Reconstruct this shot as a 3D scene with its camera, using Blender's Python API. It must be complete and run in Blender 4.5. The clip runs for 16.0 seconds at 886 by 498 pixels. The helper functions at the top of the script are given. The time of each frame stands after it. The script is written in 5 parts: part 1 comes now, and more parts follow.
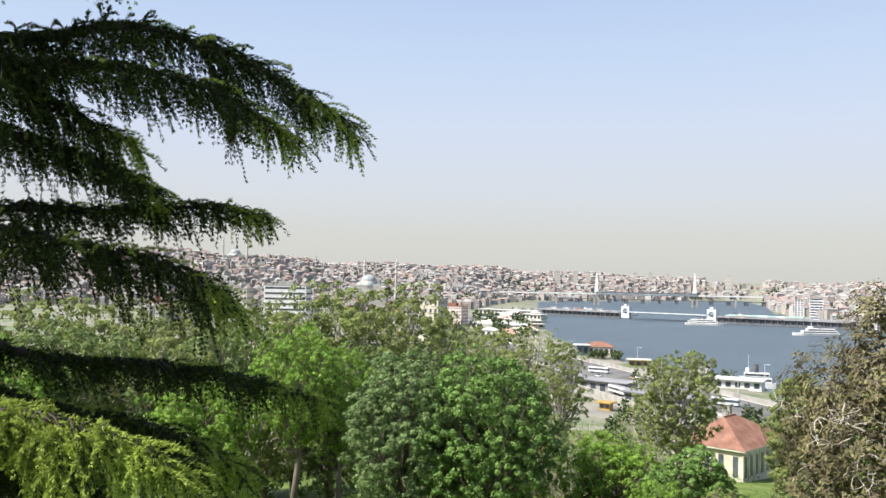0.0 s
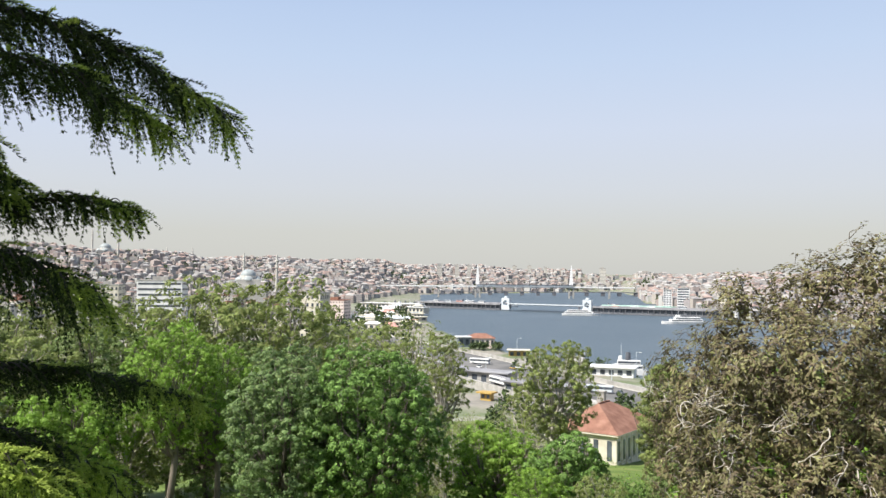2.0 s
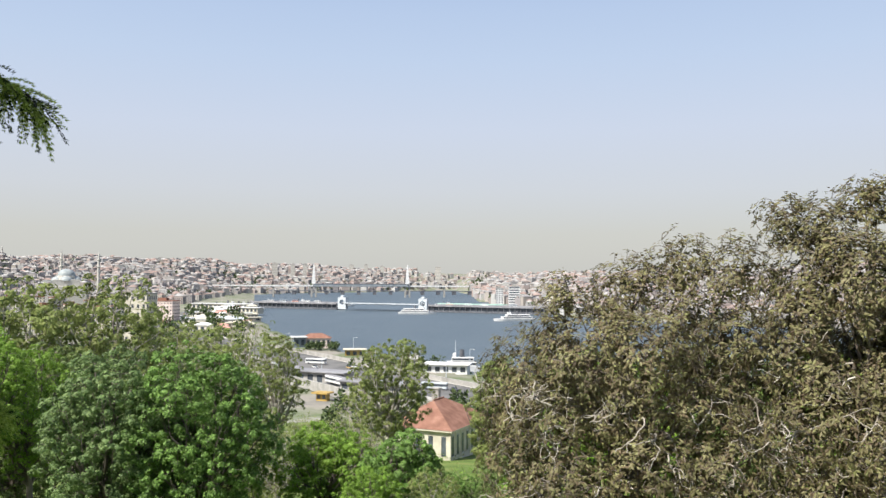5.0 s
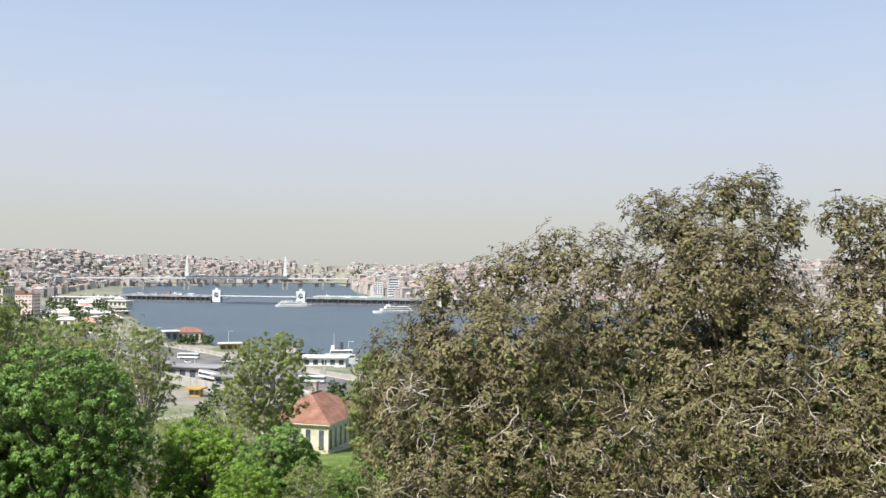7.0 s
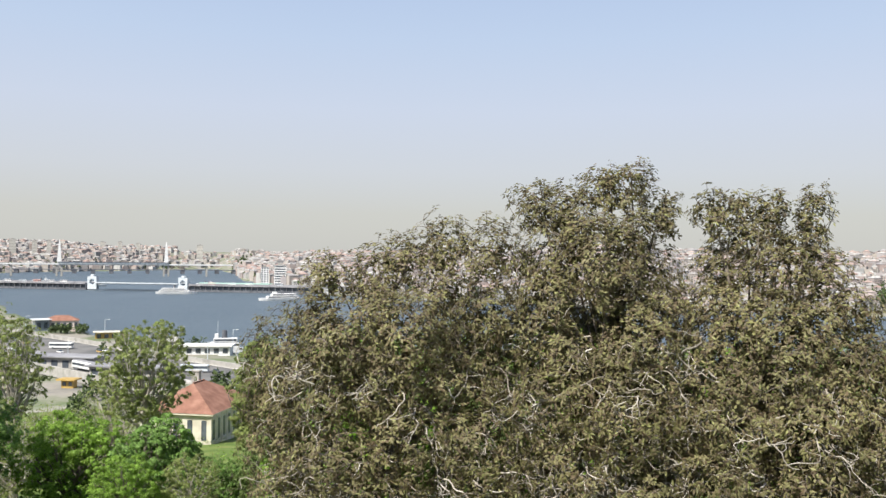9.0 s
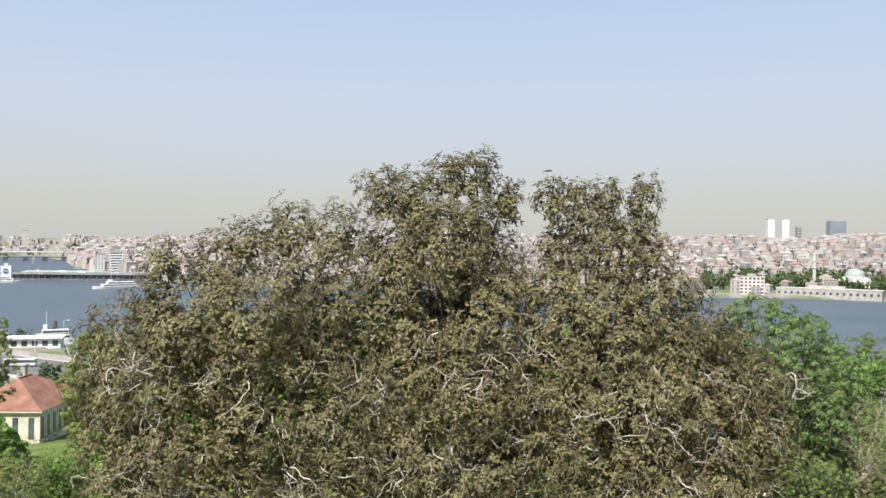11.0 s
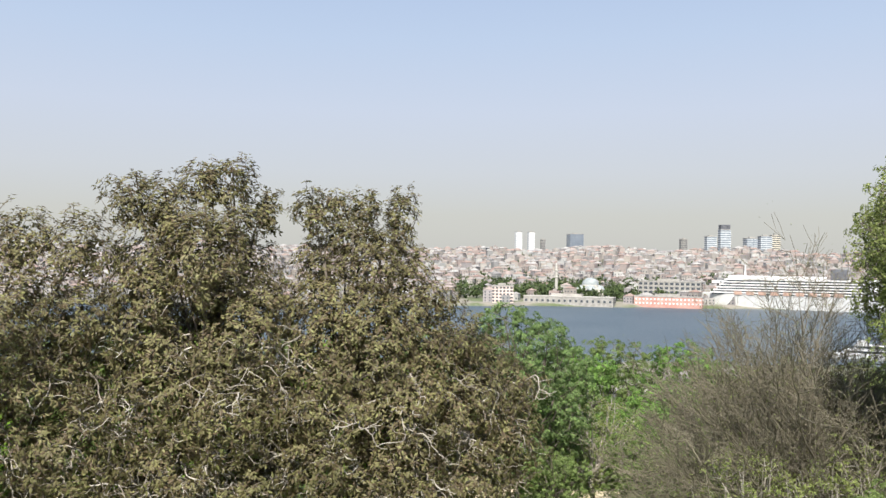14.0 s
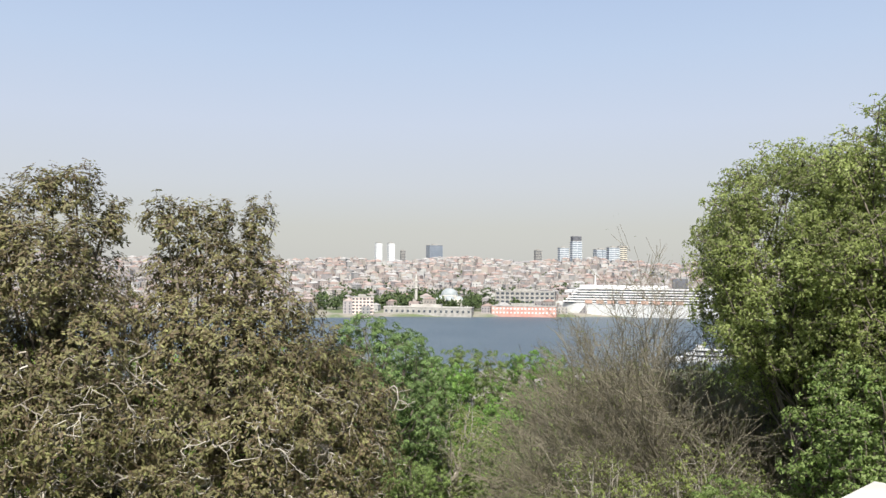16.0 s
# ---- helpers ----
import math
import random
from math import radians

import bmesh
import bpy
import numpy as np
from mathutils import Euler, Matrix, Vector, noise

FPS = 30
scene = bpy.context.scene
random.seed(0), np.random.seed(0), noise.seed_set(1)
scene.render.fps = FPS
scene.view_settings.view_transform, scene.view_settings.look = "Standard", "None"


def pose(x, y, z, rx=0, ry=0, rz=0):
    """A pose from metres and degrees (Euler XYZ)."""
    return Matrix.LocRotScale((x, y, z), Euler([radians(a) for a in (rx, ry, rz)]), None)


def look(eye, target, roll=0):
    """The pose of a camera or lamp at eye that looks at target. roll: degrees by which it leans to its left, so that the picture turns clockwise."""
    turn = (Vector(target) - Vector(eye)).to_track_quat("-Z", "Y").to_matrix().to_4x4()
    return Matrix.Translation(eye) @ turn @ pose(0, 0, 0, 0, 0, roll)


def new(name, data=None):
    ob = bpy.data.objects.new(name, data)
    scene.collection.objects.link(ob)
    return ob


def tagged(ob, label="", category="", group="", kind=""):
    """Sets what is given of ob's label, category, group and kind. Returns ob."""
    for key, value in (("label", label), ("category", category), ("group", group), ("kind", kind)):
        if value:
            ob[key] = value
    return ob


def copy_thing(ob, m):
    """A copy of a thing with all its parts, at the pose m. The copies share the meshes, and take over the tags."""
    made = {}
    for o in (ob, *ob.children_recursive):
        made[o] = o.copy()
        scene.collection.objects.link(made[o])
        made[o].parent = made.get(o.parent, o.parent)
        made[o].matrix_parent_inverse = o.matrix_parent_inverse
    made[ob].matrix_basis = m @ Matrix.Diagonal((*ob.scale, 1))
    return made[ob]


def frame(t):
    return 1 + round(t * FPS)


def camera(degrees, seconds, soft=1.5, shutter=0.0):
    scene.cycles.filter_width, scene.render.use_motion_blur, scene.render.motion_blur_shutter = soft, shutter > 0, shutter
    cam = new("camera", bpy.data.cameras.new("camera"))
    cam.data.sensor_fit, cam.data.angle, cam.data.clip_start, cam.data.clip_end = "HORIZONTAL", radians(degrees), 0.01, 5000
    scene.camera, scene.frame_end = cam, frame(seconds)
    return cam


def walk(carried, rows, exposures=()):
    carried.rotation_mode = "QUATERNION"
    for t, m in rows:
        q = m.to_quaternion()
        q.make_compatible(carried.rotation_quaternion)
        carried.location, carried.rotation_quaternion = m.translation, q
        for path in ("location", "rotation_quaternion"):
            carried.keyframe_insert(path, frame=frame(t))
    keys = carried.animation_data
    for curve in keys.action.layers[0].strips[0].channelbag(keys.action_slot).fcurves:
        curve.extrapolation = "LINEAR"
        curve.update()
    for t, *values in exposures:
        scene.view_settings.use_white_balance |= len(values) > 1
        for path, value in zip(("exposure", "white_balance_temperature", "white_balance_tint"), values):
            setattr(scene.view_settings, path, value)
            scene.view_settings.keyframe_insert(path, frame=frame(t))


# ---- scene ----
# ---- camera: a phone held at arm's length, panning on a high terrace ----
cam = camera(55.66, 16.0)
EYE, ARM = 52.0, 0.40
ROWS = [  # seconds, azimuth (clockwise from +y), pitch, lean to the left
    (0.0, -0.00, 2.16, 1.00),
    (0.5, 2.41, 2.15, 0.96),
    (1.0, 4.72, 2.07, 0.75),
    (1.5, 6.48, 1.96, 0.63),
    (2.0, 8.02, 1.82, 0.49),
    (2.5, 10.39, 1.93, 0.56),
    (3.0, 13.16, 2.02, 0.61),
    (5.5, 20.61, 1.78, 0.29),
    (6.0, 22.63, 1.71, 0.33),
    (6.5, 25.04, 1.53, 0.39),
    (7.0, 27.36, 1.36, 0.37),
    (7.5, 29.60, 1.22, 0.40),
    (8.0, 31.48, 1.17, 0.53),
    (10.5, 41.97, -0.44, 0.66),
    (11.0, 45.26, -0.32, 0.57),
    (11.5, 48.49, -0.14, 0.60),
    (12.0, 51.64, -0.02, 0.77),
    (12.5, 54.69, 0.11, 0.91),
    (13.0, 57.31, 0.14, 0.83),
    (13.5, 59.21, 0.17, 0.70),
    (14.0, 61.42, 0.59, 0.62),
    (14.5, 63.97, 0.94, 0.62),
    (15.0, 66.35, 1.17, 0.60),
    (15.5, 68.68, 1.33, 0.52),
    (16.0, 70.94, 1.43, 0.40),
]


def plan(az, d):
    """Plan coordinates of a bearing (degrees clockwise from +y) and a distance from the terrace."""
    return d * math.sin(radians(az)), d * math.cos(radians(az))


walk(cam, [(t, pose(*plan(az, ARM), EYE, 90 + pitch, 0, -az) @ pose(0, 0, 0, 0, 0, lean)) for t, az, pitch, lean in ROWS],
     exposures=[(0.0, 0.99), (1.5, 0.95), (3.0, 0.89), (6.0, 0.86), (16.0, 0.84)])

# ---- sky and sun ----
SUN_AZ, SUN_EL = -109.0, 51.0
world = bpy.data.worlds.new("hazy_sky")
scene.world = world
world.use_nodes = True
wt = world.node_tree
wt.nodes.clear()
sky = wt.nodes.new("ShaderNodeTexSky")
sky.sky_type, sky.sun_disc = "NISHITA", False
sky.sun_elevation, sky.sun_rotation = radians(SUN_EL), radians(SUN_AZ)
sky.air_density, sky.dust_density, sky.ozone_density = 1.0, 1.5, 1.5
coord = wt.nodes.new("ShaderNodeTexCoord")
sep = wt.nodes.new("ShaderNodeSeparateXYZ")
ramp = wt.nodes.new("ShaderNodeValToRGB")  # haze layer: beige at the horizon, thinning upward
ramp.color_ramp.elements[0].position, ramp.color_ramp.elements[0].color = 0.0, (0.595, 0.595, 0.565, 1)
ramp.color_ramp.elements[1].position, ramp.color_ramp.elements[1].color = 0.36, (0.435, 0.563, 0.80, 1)
for pos, col in ((0.05, (0.61, 0.61, 0.58, 1)), (0.10, (0.63, 0.655, 0.70, 1)), (0.17, (0.615, 0.675, 0.80, 1)), (0.25, (0.54, 0.648, 0.83, 1))):
    ramp.color_ramp.elements.new(pos).color = col
bg_sky = wt.nodes.new("ShaderNodeBackground")
bg_sky.inputs["Strength"].default_value = 0.09
bg_haze = wt.nodes.new("ShaderNodeBackground")
bg_haze.inputs["Strength"].default_value = 0.565
thin = wt.nodes.new("ShaderNodeMapRange")
thin.inputs["From Min"].default_value, thin.inputs["From Max"].default_value = 0.30, 0.70
thin.inputs["To Min"].default_value, thin.inputs["To Max"].default_value = 0.92, 0.25
mixw = wt.nodes.new("ShaderNodeMixShader")
outw = wt.nodes.new("ShaderNodeOutputWorld")
wt.links.new(coord.outputs["Generated"], sep.inputs[0])
wt.links.new(sep.outputs["Z"], ramp.inputs[0])
wt.links.new(sep.outputs["Z"], thin.inputs["Value"])
wt.links.new(sky.outputs[0], bg_sky.inputs["Color"])
wt.links.new(ramp.outputs[0], bg_haze.inputs["Color"])
wt.links.new(thin.outputs[0], mixw.inputs[0])
wt.links.new(bg_sky.outputs[0], mixw.inputs[1])
wt.links.new(bg_haze.outputs[0], mixw.inputs[2])
wt.links.new(mixw.outputs[0], outw.inputs[0])
lamp = bpy.data.lights.new("sun", "SUN")
lamp.energy, lamp.angle, lamp.color = 5.0, radians(0.6), (1.0, 0.95, 0.86)
sun = new("sun", lamp)
sx, sy = plan(SUN_AZ, math.cos(radians(SUN_EL)) * 300)
sun.matrix_world = look((sx, sy, 300 * math.sin(radians(SUN_EL))), (0, 0, 0))


# ---- materials ----
def material(name, rough=0.8, spec=0.3, metal=0.0):
    m = bpy.data.materials.new(name)
    m.use_nodes = True
    b = m.node_tree.nodes["Principled BSDF"]
    b.inputs["Roughness"].default_value = rough
    b.inputs["Specular IOR Level"].default_value = spec
    b.inputs["Metallic"].default_value = metal
    return m, m.node_tree, b


def fill_ramp(nt, colours, interpolation="LINEAR"):
    r = nt.nodes.new("ShaderNodeValToRGB")
    r.color_ramp.interpolation = interpolation
    n = len(colours)
    r.color_ramp.elements[0].color = (*colours[0], 1)
    r.color_ramp.elements[1].position = 1.0 if interpolation == "LINEAR" else (n - 1) / n
    r.color_ramp.elements[1].color = (*colours[-1], 1)
    for i in range(1, n - 1):
        r.color_ramp.elements.new(i / (n - 1) if interpolation == "LINEAR" else i / n).color = (*colours[i], 1)
    return r


def surface(name, colours, scale=1.0, detail=6.0, rough=0.85, spec=0.25, bump=0.2, bump_scale=None, metal=0.0, stretch=(1, 1, 1)):
    """A weathered surface: two noises, one for stains and one for grain, over a run of colours."""
    m, nt, b = material(name, rough, spec, metal)
    tc = nt.nodes.new("ShaderNodeTexCoord")
    mp = nt.nodes.new("ShaderNodeMapping")
    mp.inputs["Scale"].default_value = stretch
    nt.links.new(tc.outputs["Object"], mp.inputs[0])
    big, fine = nt.nodes.new("ShaderNodeTexNoise"), nt.nodes.new("ShaderNodeTexNoise")
    big.inputs["Scale"].default_value, big.inputs["Detail"].default_value = scale, detail
    fine.inputs["Scale"].default_value, fine.inputs["Detail"].default_value = (bump_scale or scale * 9), 4
    mixn = nt.nodes.new("ShaderNodeMath")
    mixn.operation = "MULTIPLY_ADD"
    mixn.inputs[1].default_value = 0.35
    r = fill_ramp(nt, colours)
    for n in (big, fine):
        nt.links.new(mp.outputs[0], n.inputs["Vector"])
    nt.links.new(fine.outputs["Fac"], mixn.inputs[0])
    sub = nt.nodes.new("ShaderNodeMapRange")
    sub.inputs["From Min"].default_value, sub.inputs["From Max"].default_value = 0.3, 0.7
    sub.inputs["To Min"].default_value, sub.inputs["To Max"].default_value = -0.15, 0.8
    nt.links.new(big.outputs["Fac"], sub.inputs[0])
    nt.links.new(sub.outputs[0], mixn.inputs[2])
    nt.links.new(mixn.outputs[0], r.inputs[0])
    nt.links.new(r.outputs[0], b.inputs["Base Color"])
    bp = nt.nodes.new("ShaderNodeBump")
    bp.inputs["Strength"].default_value = bump
    nt.links.new(fine.outputs["Fac"], bp.inputs["Height"])
    nt.links.new(bp.outputs[0], b.inputs["Normal"])
    return m


def islands(name, colours, rough=0.8, spec=0.25, stepped=True):
    """Each separate piece of the mesh takes one of the colours, with faint dirt over it."""
    m, nt, b = material(name, rough, spec)
    g = nt.nodes.new("ShaderNodeNewGeometry")
    r = fill_ramp(nt, colours, "CONSTANT" if stepped else "LINEAR")
    nt.links.new(g.outputs["Random Per Island"], r.inputs[0])
    tc, n = nt.nodes.new("ShaderNodeTexCoord"), nt.nodes.new("ShaderNodeTexNoise")
    n.inputs["Scale"].default_value, n.inputs["Detail"].default_value = 0.25, 5
    nt.links.new(tc.outputs["Object"], n.inputs["Vector"])
    mr = nt.nodes.new("ShaderNodeMapRange")
    mr.inputs["To Min"].default_value, mr.inputs["To Max"].default_value = 0.72, 1.2
    nt.links.new(n.outputs["Fac"], mr.inputs[0])
    mx = nt.nodes.new("ShaderNodeMix")
    mx.data_type, mx.blend_type = "RGBA", "MULTIPLY"
    mx.inputs["Factor"].default_value = 1.0
    nt.links.new(r.outputs[0], mx.inputs["A"])
    nt.links.new(mr.outputs[0], mx.inputs["B"])
    nt.links.new(mx.outputs["Result"], b.inputs["Base Color"])
    return m


def leafy(name, colours, through_light=0.35, gloss=0.35):
    """Leaves: each takes its own shade, light shines through them in part."""
    m, nt, b = material(name, 0.55, gloss)
    g = nt.nodes.new("ShaderNodeNewGeometry")
    r = fill_ramp(nt, colours)
    nt.links.new(g.outputs["Random Per Island"], r.inputs[0])
    tc, n = nt.nodes.new("ShaderNodeTexCoord"), nt.nodes.new("ShaderNodeTexNoise")
    n.inputs["Scale"].default_value, n.inputs["Detail"].default_value = 0.45, 3
    nt.links.new(tc.outputs["Object"], n.inputs["Vector"])
    mr = nt.nodes.new("ShaderNodeMapRange")
    mr.inputs["From Min"].default_value, mr.inputs["From Max"].default_value = 0.3, 0.7
    mr.inputs["To Min"].default_value, mr.inputs["To Max"].default_value = 0.7, 1.3
    nt.links.new(n.outputs["Fac"], mr.inputs[0])
    mx = nt.nodes.new("ShaderNodeMix")
    mx.data_type, mx.blend_type = "RGBA", "MULTIPLY"
    mx.inputs["Factor"].default_value = 1.0
    nt.links.new(r.outputs[0], mx.inputs["A"])
    nt.links.new(mr.outputs[0], mx.inputs["B"])
    nt.links.new(mx.outputs["Result"], b.inputs["Base Color"])
    tr = nt.nodes.new("ShaderNodeBsdfTranslucent")
    nt.links.new(mx.outputs["Result"], tr.inputs["Color"])
    ms = nt.nodes.new("ShaderNodeMixShader")
    ms.inputs[0].default_value = through_light
    nt.links.new(b.outputs[0], ms.inputs[1])
    nt.links.new(tr.outputs[0], ms.inputs[2])
    nt.links.new(ms.outputs[0], nt.nodes["Material Output"].inputs[0])
    return m


GRASS = surface("grass", [(0.06, 0.09, 0.02), (0.10, 0.15, 0.03), (0.16, 0.17, 0.06)], 0.15, bump=0.6, bump_scale=6)
SAND = surface("pale_earth", [(0.30, 0.25, 0.17), (0.40, 0.34, 0.24), (0.48, 0.42, 0.31)], 0.4, bump=0.3, bump_scale=5)
URBAN = surface("urban_ground", [(0.13, 0.13, 0.12), (0.24, 0.22, 0.19), (0.10, 0.13, 0.06), (0.30, 0.28, 0.25)], 0.02, bump=0.1, bump_scale=0.3)
ASPHALT = surface("asphalt", [(0.08, 0.08, 0.08), (0.12, 0.118, 0.115), (0.16, 0.155, 0.15)], 0.08, bump=0.1, bump_scale=2)
PALE_PAVING = surface("pale_paving", [(0.27, 0.255, 0.235), (0.37, 0.355, 0.33), (0.46, 0.445, 0.415)], 0.1, bump=0.1, bump_scale=2)
STONE = surface("pale_stone", [(0.33, 0.315, 0.285), (0.44, 0.425, 0.39), (0.53, 0.515, 0.48)], 1.2, bump=0.3, bump_scale=25)
LEAD = surface("lead_dome", [(0.20, 0.225, 0.235), (0.27, 0.30, 0.305), (0.33, 0.35, 0.355)], 0.3, rough=0.5, bump=0.1)
WHITE = surface("white_paint", [(0.52, 0.53, 0.53), (0.62, 0.62, 0.615), (0.70, 0.70, 0.69)], 0.2, rough=0.5, spec=0.4, bump=0.02)
STEEL = surface("pale_steel", [(0.36, 0.39, 0.42), (0.46, 0.50, 0.53), (0.55, 0.58, 0.60)], 0.2, rough=0.5, bump=0.05)
DARK_STEEL = surface("dark_steel", [(0.07, 0.075, 0.085), (0.11, 0.115, 0.13), (0.16, 0.165, 0.18)], 0.2, rough=0.6, bump=0.05)
BRIDGE_DECK = surface("bridge_deck", [(0.16, 0.16, 0.175), (0.22, 0.22, 0.235), (0.30, 0.30, 0.31)], 0.1, bump=0.1)
CONCRETE = surface("concrete", [(0.22, 0.215, 0.20), (0.30, 0.29, 0.27), (0.37, 0.36, 0.34)], 0.3, bump=0.15, bump_scale=4)
TILES = surface("clay_roof_tiles", [(0.15, 0.075, 0.052), (0.21, 0.105, 0.075), (0.27, 0.15, 0.11)], 0.5, bump=0.5, bump_scale=7)
CREAM = surface("cream_render", [(0.42, 0.385, 0.31), (0.52, 0.485, 0.40), (0.60, 0.57, 0.49)], 0.4, bump=0.1)
PINK_PALE = surface("pale_pink_render", [(0.52, 0.42, 0.37), (0.60, 0.50, 0.45), (0.66, 0.57, 0.52)], 0.3, bump=0.1)
PINK = surface("salmon_render", [(0.40, 0.20, 0.17), (0.47, 0.26, 0.22), (0.52, 0.33, 0.285)], 0.2, bump=0.1)
GLASS_DARK = surface("window_glass", [(0.03, 0.035, 0.045), (0.06, 0.07, 0.085), (0.10, 0.12, 0.14)], 0.4, rough=0.18, spec=0.6, bump=0.0)
GLASS_BLUE = surface("blue_curtain_glass", [(0.12, 0.145, 0.18), (0.165, 0.195, 0.235), (0.22, 0.25, 0.29)], 0.05, rough=0.2, spec=0.6, bump=0.0)
YELLOW = surface("yellow_paint", [(0.32, 0.20, 0.05), (0.38, 0.25, 0.07), (0.43, 0.31, 0.12)], 0.4, rough=0.5, bump=0.02)
BOAT_ORANGE = surface("orange_paint", [(0.40, 0.26, 0.20), (0.46, 0.31, 0.25), (0.50, 0.36, 0.30)], 0.4, rough=0.5, bump=0.02)
GREEN_AWNING = surface("green_awning", [(0.22, 0.40, 0.34), (0.34, 0.50, 0.44), (0.46, 0.58, 0.52)], 0.05, bump=0.05)
BARK = surface("grey_brown_bark", [(0.06, 0.05, 0.04), (0.13, 0.11, 0.09), (0.22, 0.19, 0.16)], 1.5, bump=0.8, bump_scale=14, stretch=(1, 1, 0.3))
PALE_BARK = surface("pale_grey_bark", [(0.16, 0.14, 0.115), (0.32, 0.29, 0.25), (0.50, 0.47, 0.42)], 0.8, bump=0.5, bump_scale=14, stretch=(1, 1, 0.3))
BARE_BARK = surface("grey_twig_bark", [(0.11, 0.097, 0.07), (0.18, 0.16, 0.118), (0.245, 0.222, 0.172)], 1.0, bump=0.4, bump_scale=14)
DARK_BARK = surface("dark_cedar_bark", [(0.02, 0.017, 0.013), (0.05, 0.042, 0.033), (0.08, 0.07, 0.06)], 2.0, bump=0.9, bump_scale=18)
# narrow, greyed palettes put distance haze into the facade and roof colours
HAZED_FACADES = islands("hazed_rendered_facades", [(0.32, 0.30, 0.28), (0.36, 0.34, 0.32), (0.30, 0.26, 0.245), (0.34, 0.295, 0.275), (0.38, 0.38, 0.37), (0.26, 0.245, 0.24), (0.34, 0.31, 0.28), (0.31, 0.29, 0.29), (0.42, 0.415, 0.40), (0.29, 0.24, 0.225), (0.24, 0.24, 0.24)])
HAZED_ROOFS = islands("hazed_city_roofs", [(0.27, 0.205, 0.18), (0.25, 0.18, 0.16), (0.31, 0.30, 0.29), (0.29, 0.22, 0.195), (0.25, 0.24, 0.24), (0.32, 0.27, 0.25), (0.35, 0.34, 0.33), (0.28, 0.265, 0.255)])
FAR_WOOD = islands("far_foliage", [(0.05, 0.075, 0.03), (0.07, 0.10, 0.04), (0.09, 0.12, 0.05), (0.06, 0.08, 0.045)], 0.9, 0.1)
LEAF_BROWN = leafy("bronze_olive_leaves", [(0.09, 0.065, 0.04), (0.17, 0.132, 0.077), (0.145, 0.142, 0.057), (0.215, 0.19, 0.098), (0.28, 0.285, 0.115)], 0.4)
LEAF_DEEP = leafy("deep_green_leaves", [(0.06, 0.12, 0.022), (0.09, 0.17, 0.03), (0.14, 0.24, 0.05), (0.18, 0.31, 0.07)], 0.25)
LEAF_CHESTNUT = leafy("dark_chestnut_leaves", [(0.07, 0.12, 0.036), (0.10, 0.165, 0.05), (0.14, 0.21, 0.068), (0.20, 0.275, 0.10)], 0.25)
LEAF_LIME = leafy("lime_green_leaves", [(0.11, 0.20, 0.025), (0.16, 0.28, 0.035), (0.21, 0.34, 0.055), (0.28, 0.40, 0.095)], 0.4, 0.2)
LEAF_OLIVE = leafy("pale_olive_leaves", [(0.15, 0.19, 0.055), (0.21, 0.26, 0.08), (0.27, 0.32, 0.11), (0.22, 0.225, 0.095)], 0.45, 0.2)
LEAF_RIGHT = leafy("soft_olive_green_leaves", [(0.16, 0.20, 0.06), (0.225, 0.27, 0.085), (0.285, 0.33, 0.115), (0.35, 0.39, 0.17)], 0.45, 0.2)
LEAF_MID = leafy("mid_green_leaves", [(0.075, 0.12, 0.03), (0.115, 0.175, 0.042), (0.165, 0.225, 0.068), (0.23, 0.285, 0.11)])
# sun and shade put into two cedar needle colours: yellow-green lit, near-black shaded
LIT_FOLIAGE = leafy("lit_cedar_foliage", [(0.16, 0.215, 0.035), (0.26, 0.34, 0.055), (0.36, 0.45, 0.085), (0.43, 0.51, 0.13)], 0.35, 0.15)
SHADED_FOLIAGE = leafy("shaded_cedar_foliage", [(0.010, 0.016, 0.006), (0.020, 0.032, 0.009), (0.038, 0.058, 0.014), (0.09, 0.13, 0.028)], 0.08, 0.08)


def water_material():
    m, nt, b = material("rippled_sea_water", 0.42, 0.4)
    tc = nt.nodes.new("ShaderNodeTexCoord")
    mp = nt.nodes.new("ShaderNodeMapping")
    mp.inputs["Scale"].default_value = (1.0, 1.0, 1.0)
    nt.links.new(tc.outputs["Object"], mp.inputs[0])
    streak, chop = nt.nodes.new("ShaderNodeTexNoise"), nt.nodes.new("ShaderNodeTexNoise")
    streak.inputs["Scale"].default_value, streak.inputs["Detail"].default_value = 0.012, 6
    chop.inputs["Scale"].default_value, chop.inputs["Detail"].default_value = 0.35, 5
    r = fill_ramp(nt, [(0.040, 0.058, 0.074), (0.058, 0.080, 0.098), (0.085, 0.108, 0.125)])
    for n in (streak, chop):
        nt.links.new(mp.outputs[0], n.inputs["Vector"])
    nt.links.new(streak.outputs["Fac"], r.inputs[0])
    nt.links.new(r.outputs[0], b.inputs["Base Color"])
    bp = nt.nodes.new("ShaderNodeBump")
    bp.inputs["Strength"].default_value, bp.inputs["Distance"].default_value = 0.9, 1.2
    nt.links.new(chop.outputs["Fac"], bp.inputs["Height"])
    nt.links.new(bp.outputs[0], b.inputs["Normal"])
    return m


WATER = water_material()


# ---- mesh helpers ----
def mesh_of(name, verts, faces, mats, index=None):
    """A mesh from arrays: verts (n, 3), faces either one (m, k) array or a list."""
    me = bpy.data.meshes.new(name)
    me.from_pydata(np.asarray(verts, float).tolist() if not isinstance(verts, list) else verts, [], faces.tolist() if isinstance(faces, np.ndarray) else faces)
    for m in (mats if isinstance(mats, (list, tuple)) else [mats]):
        me.materials.append(m)
    if index is not None:
        me.polygons.foreach_set("material_index", np.asarray(index, dtype=np.int32))
    me.update()
    return me


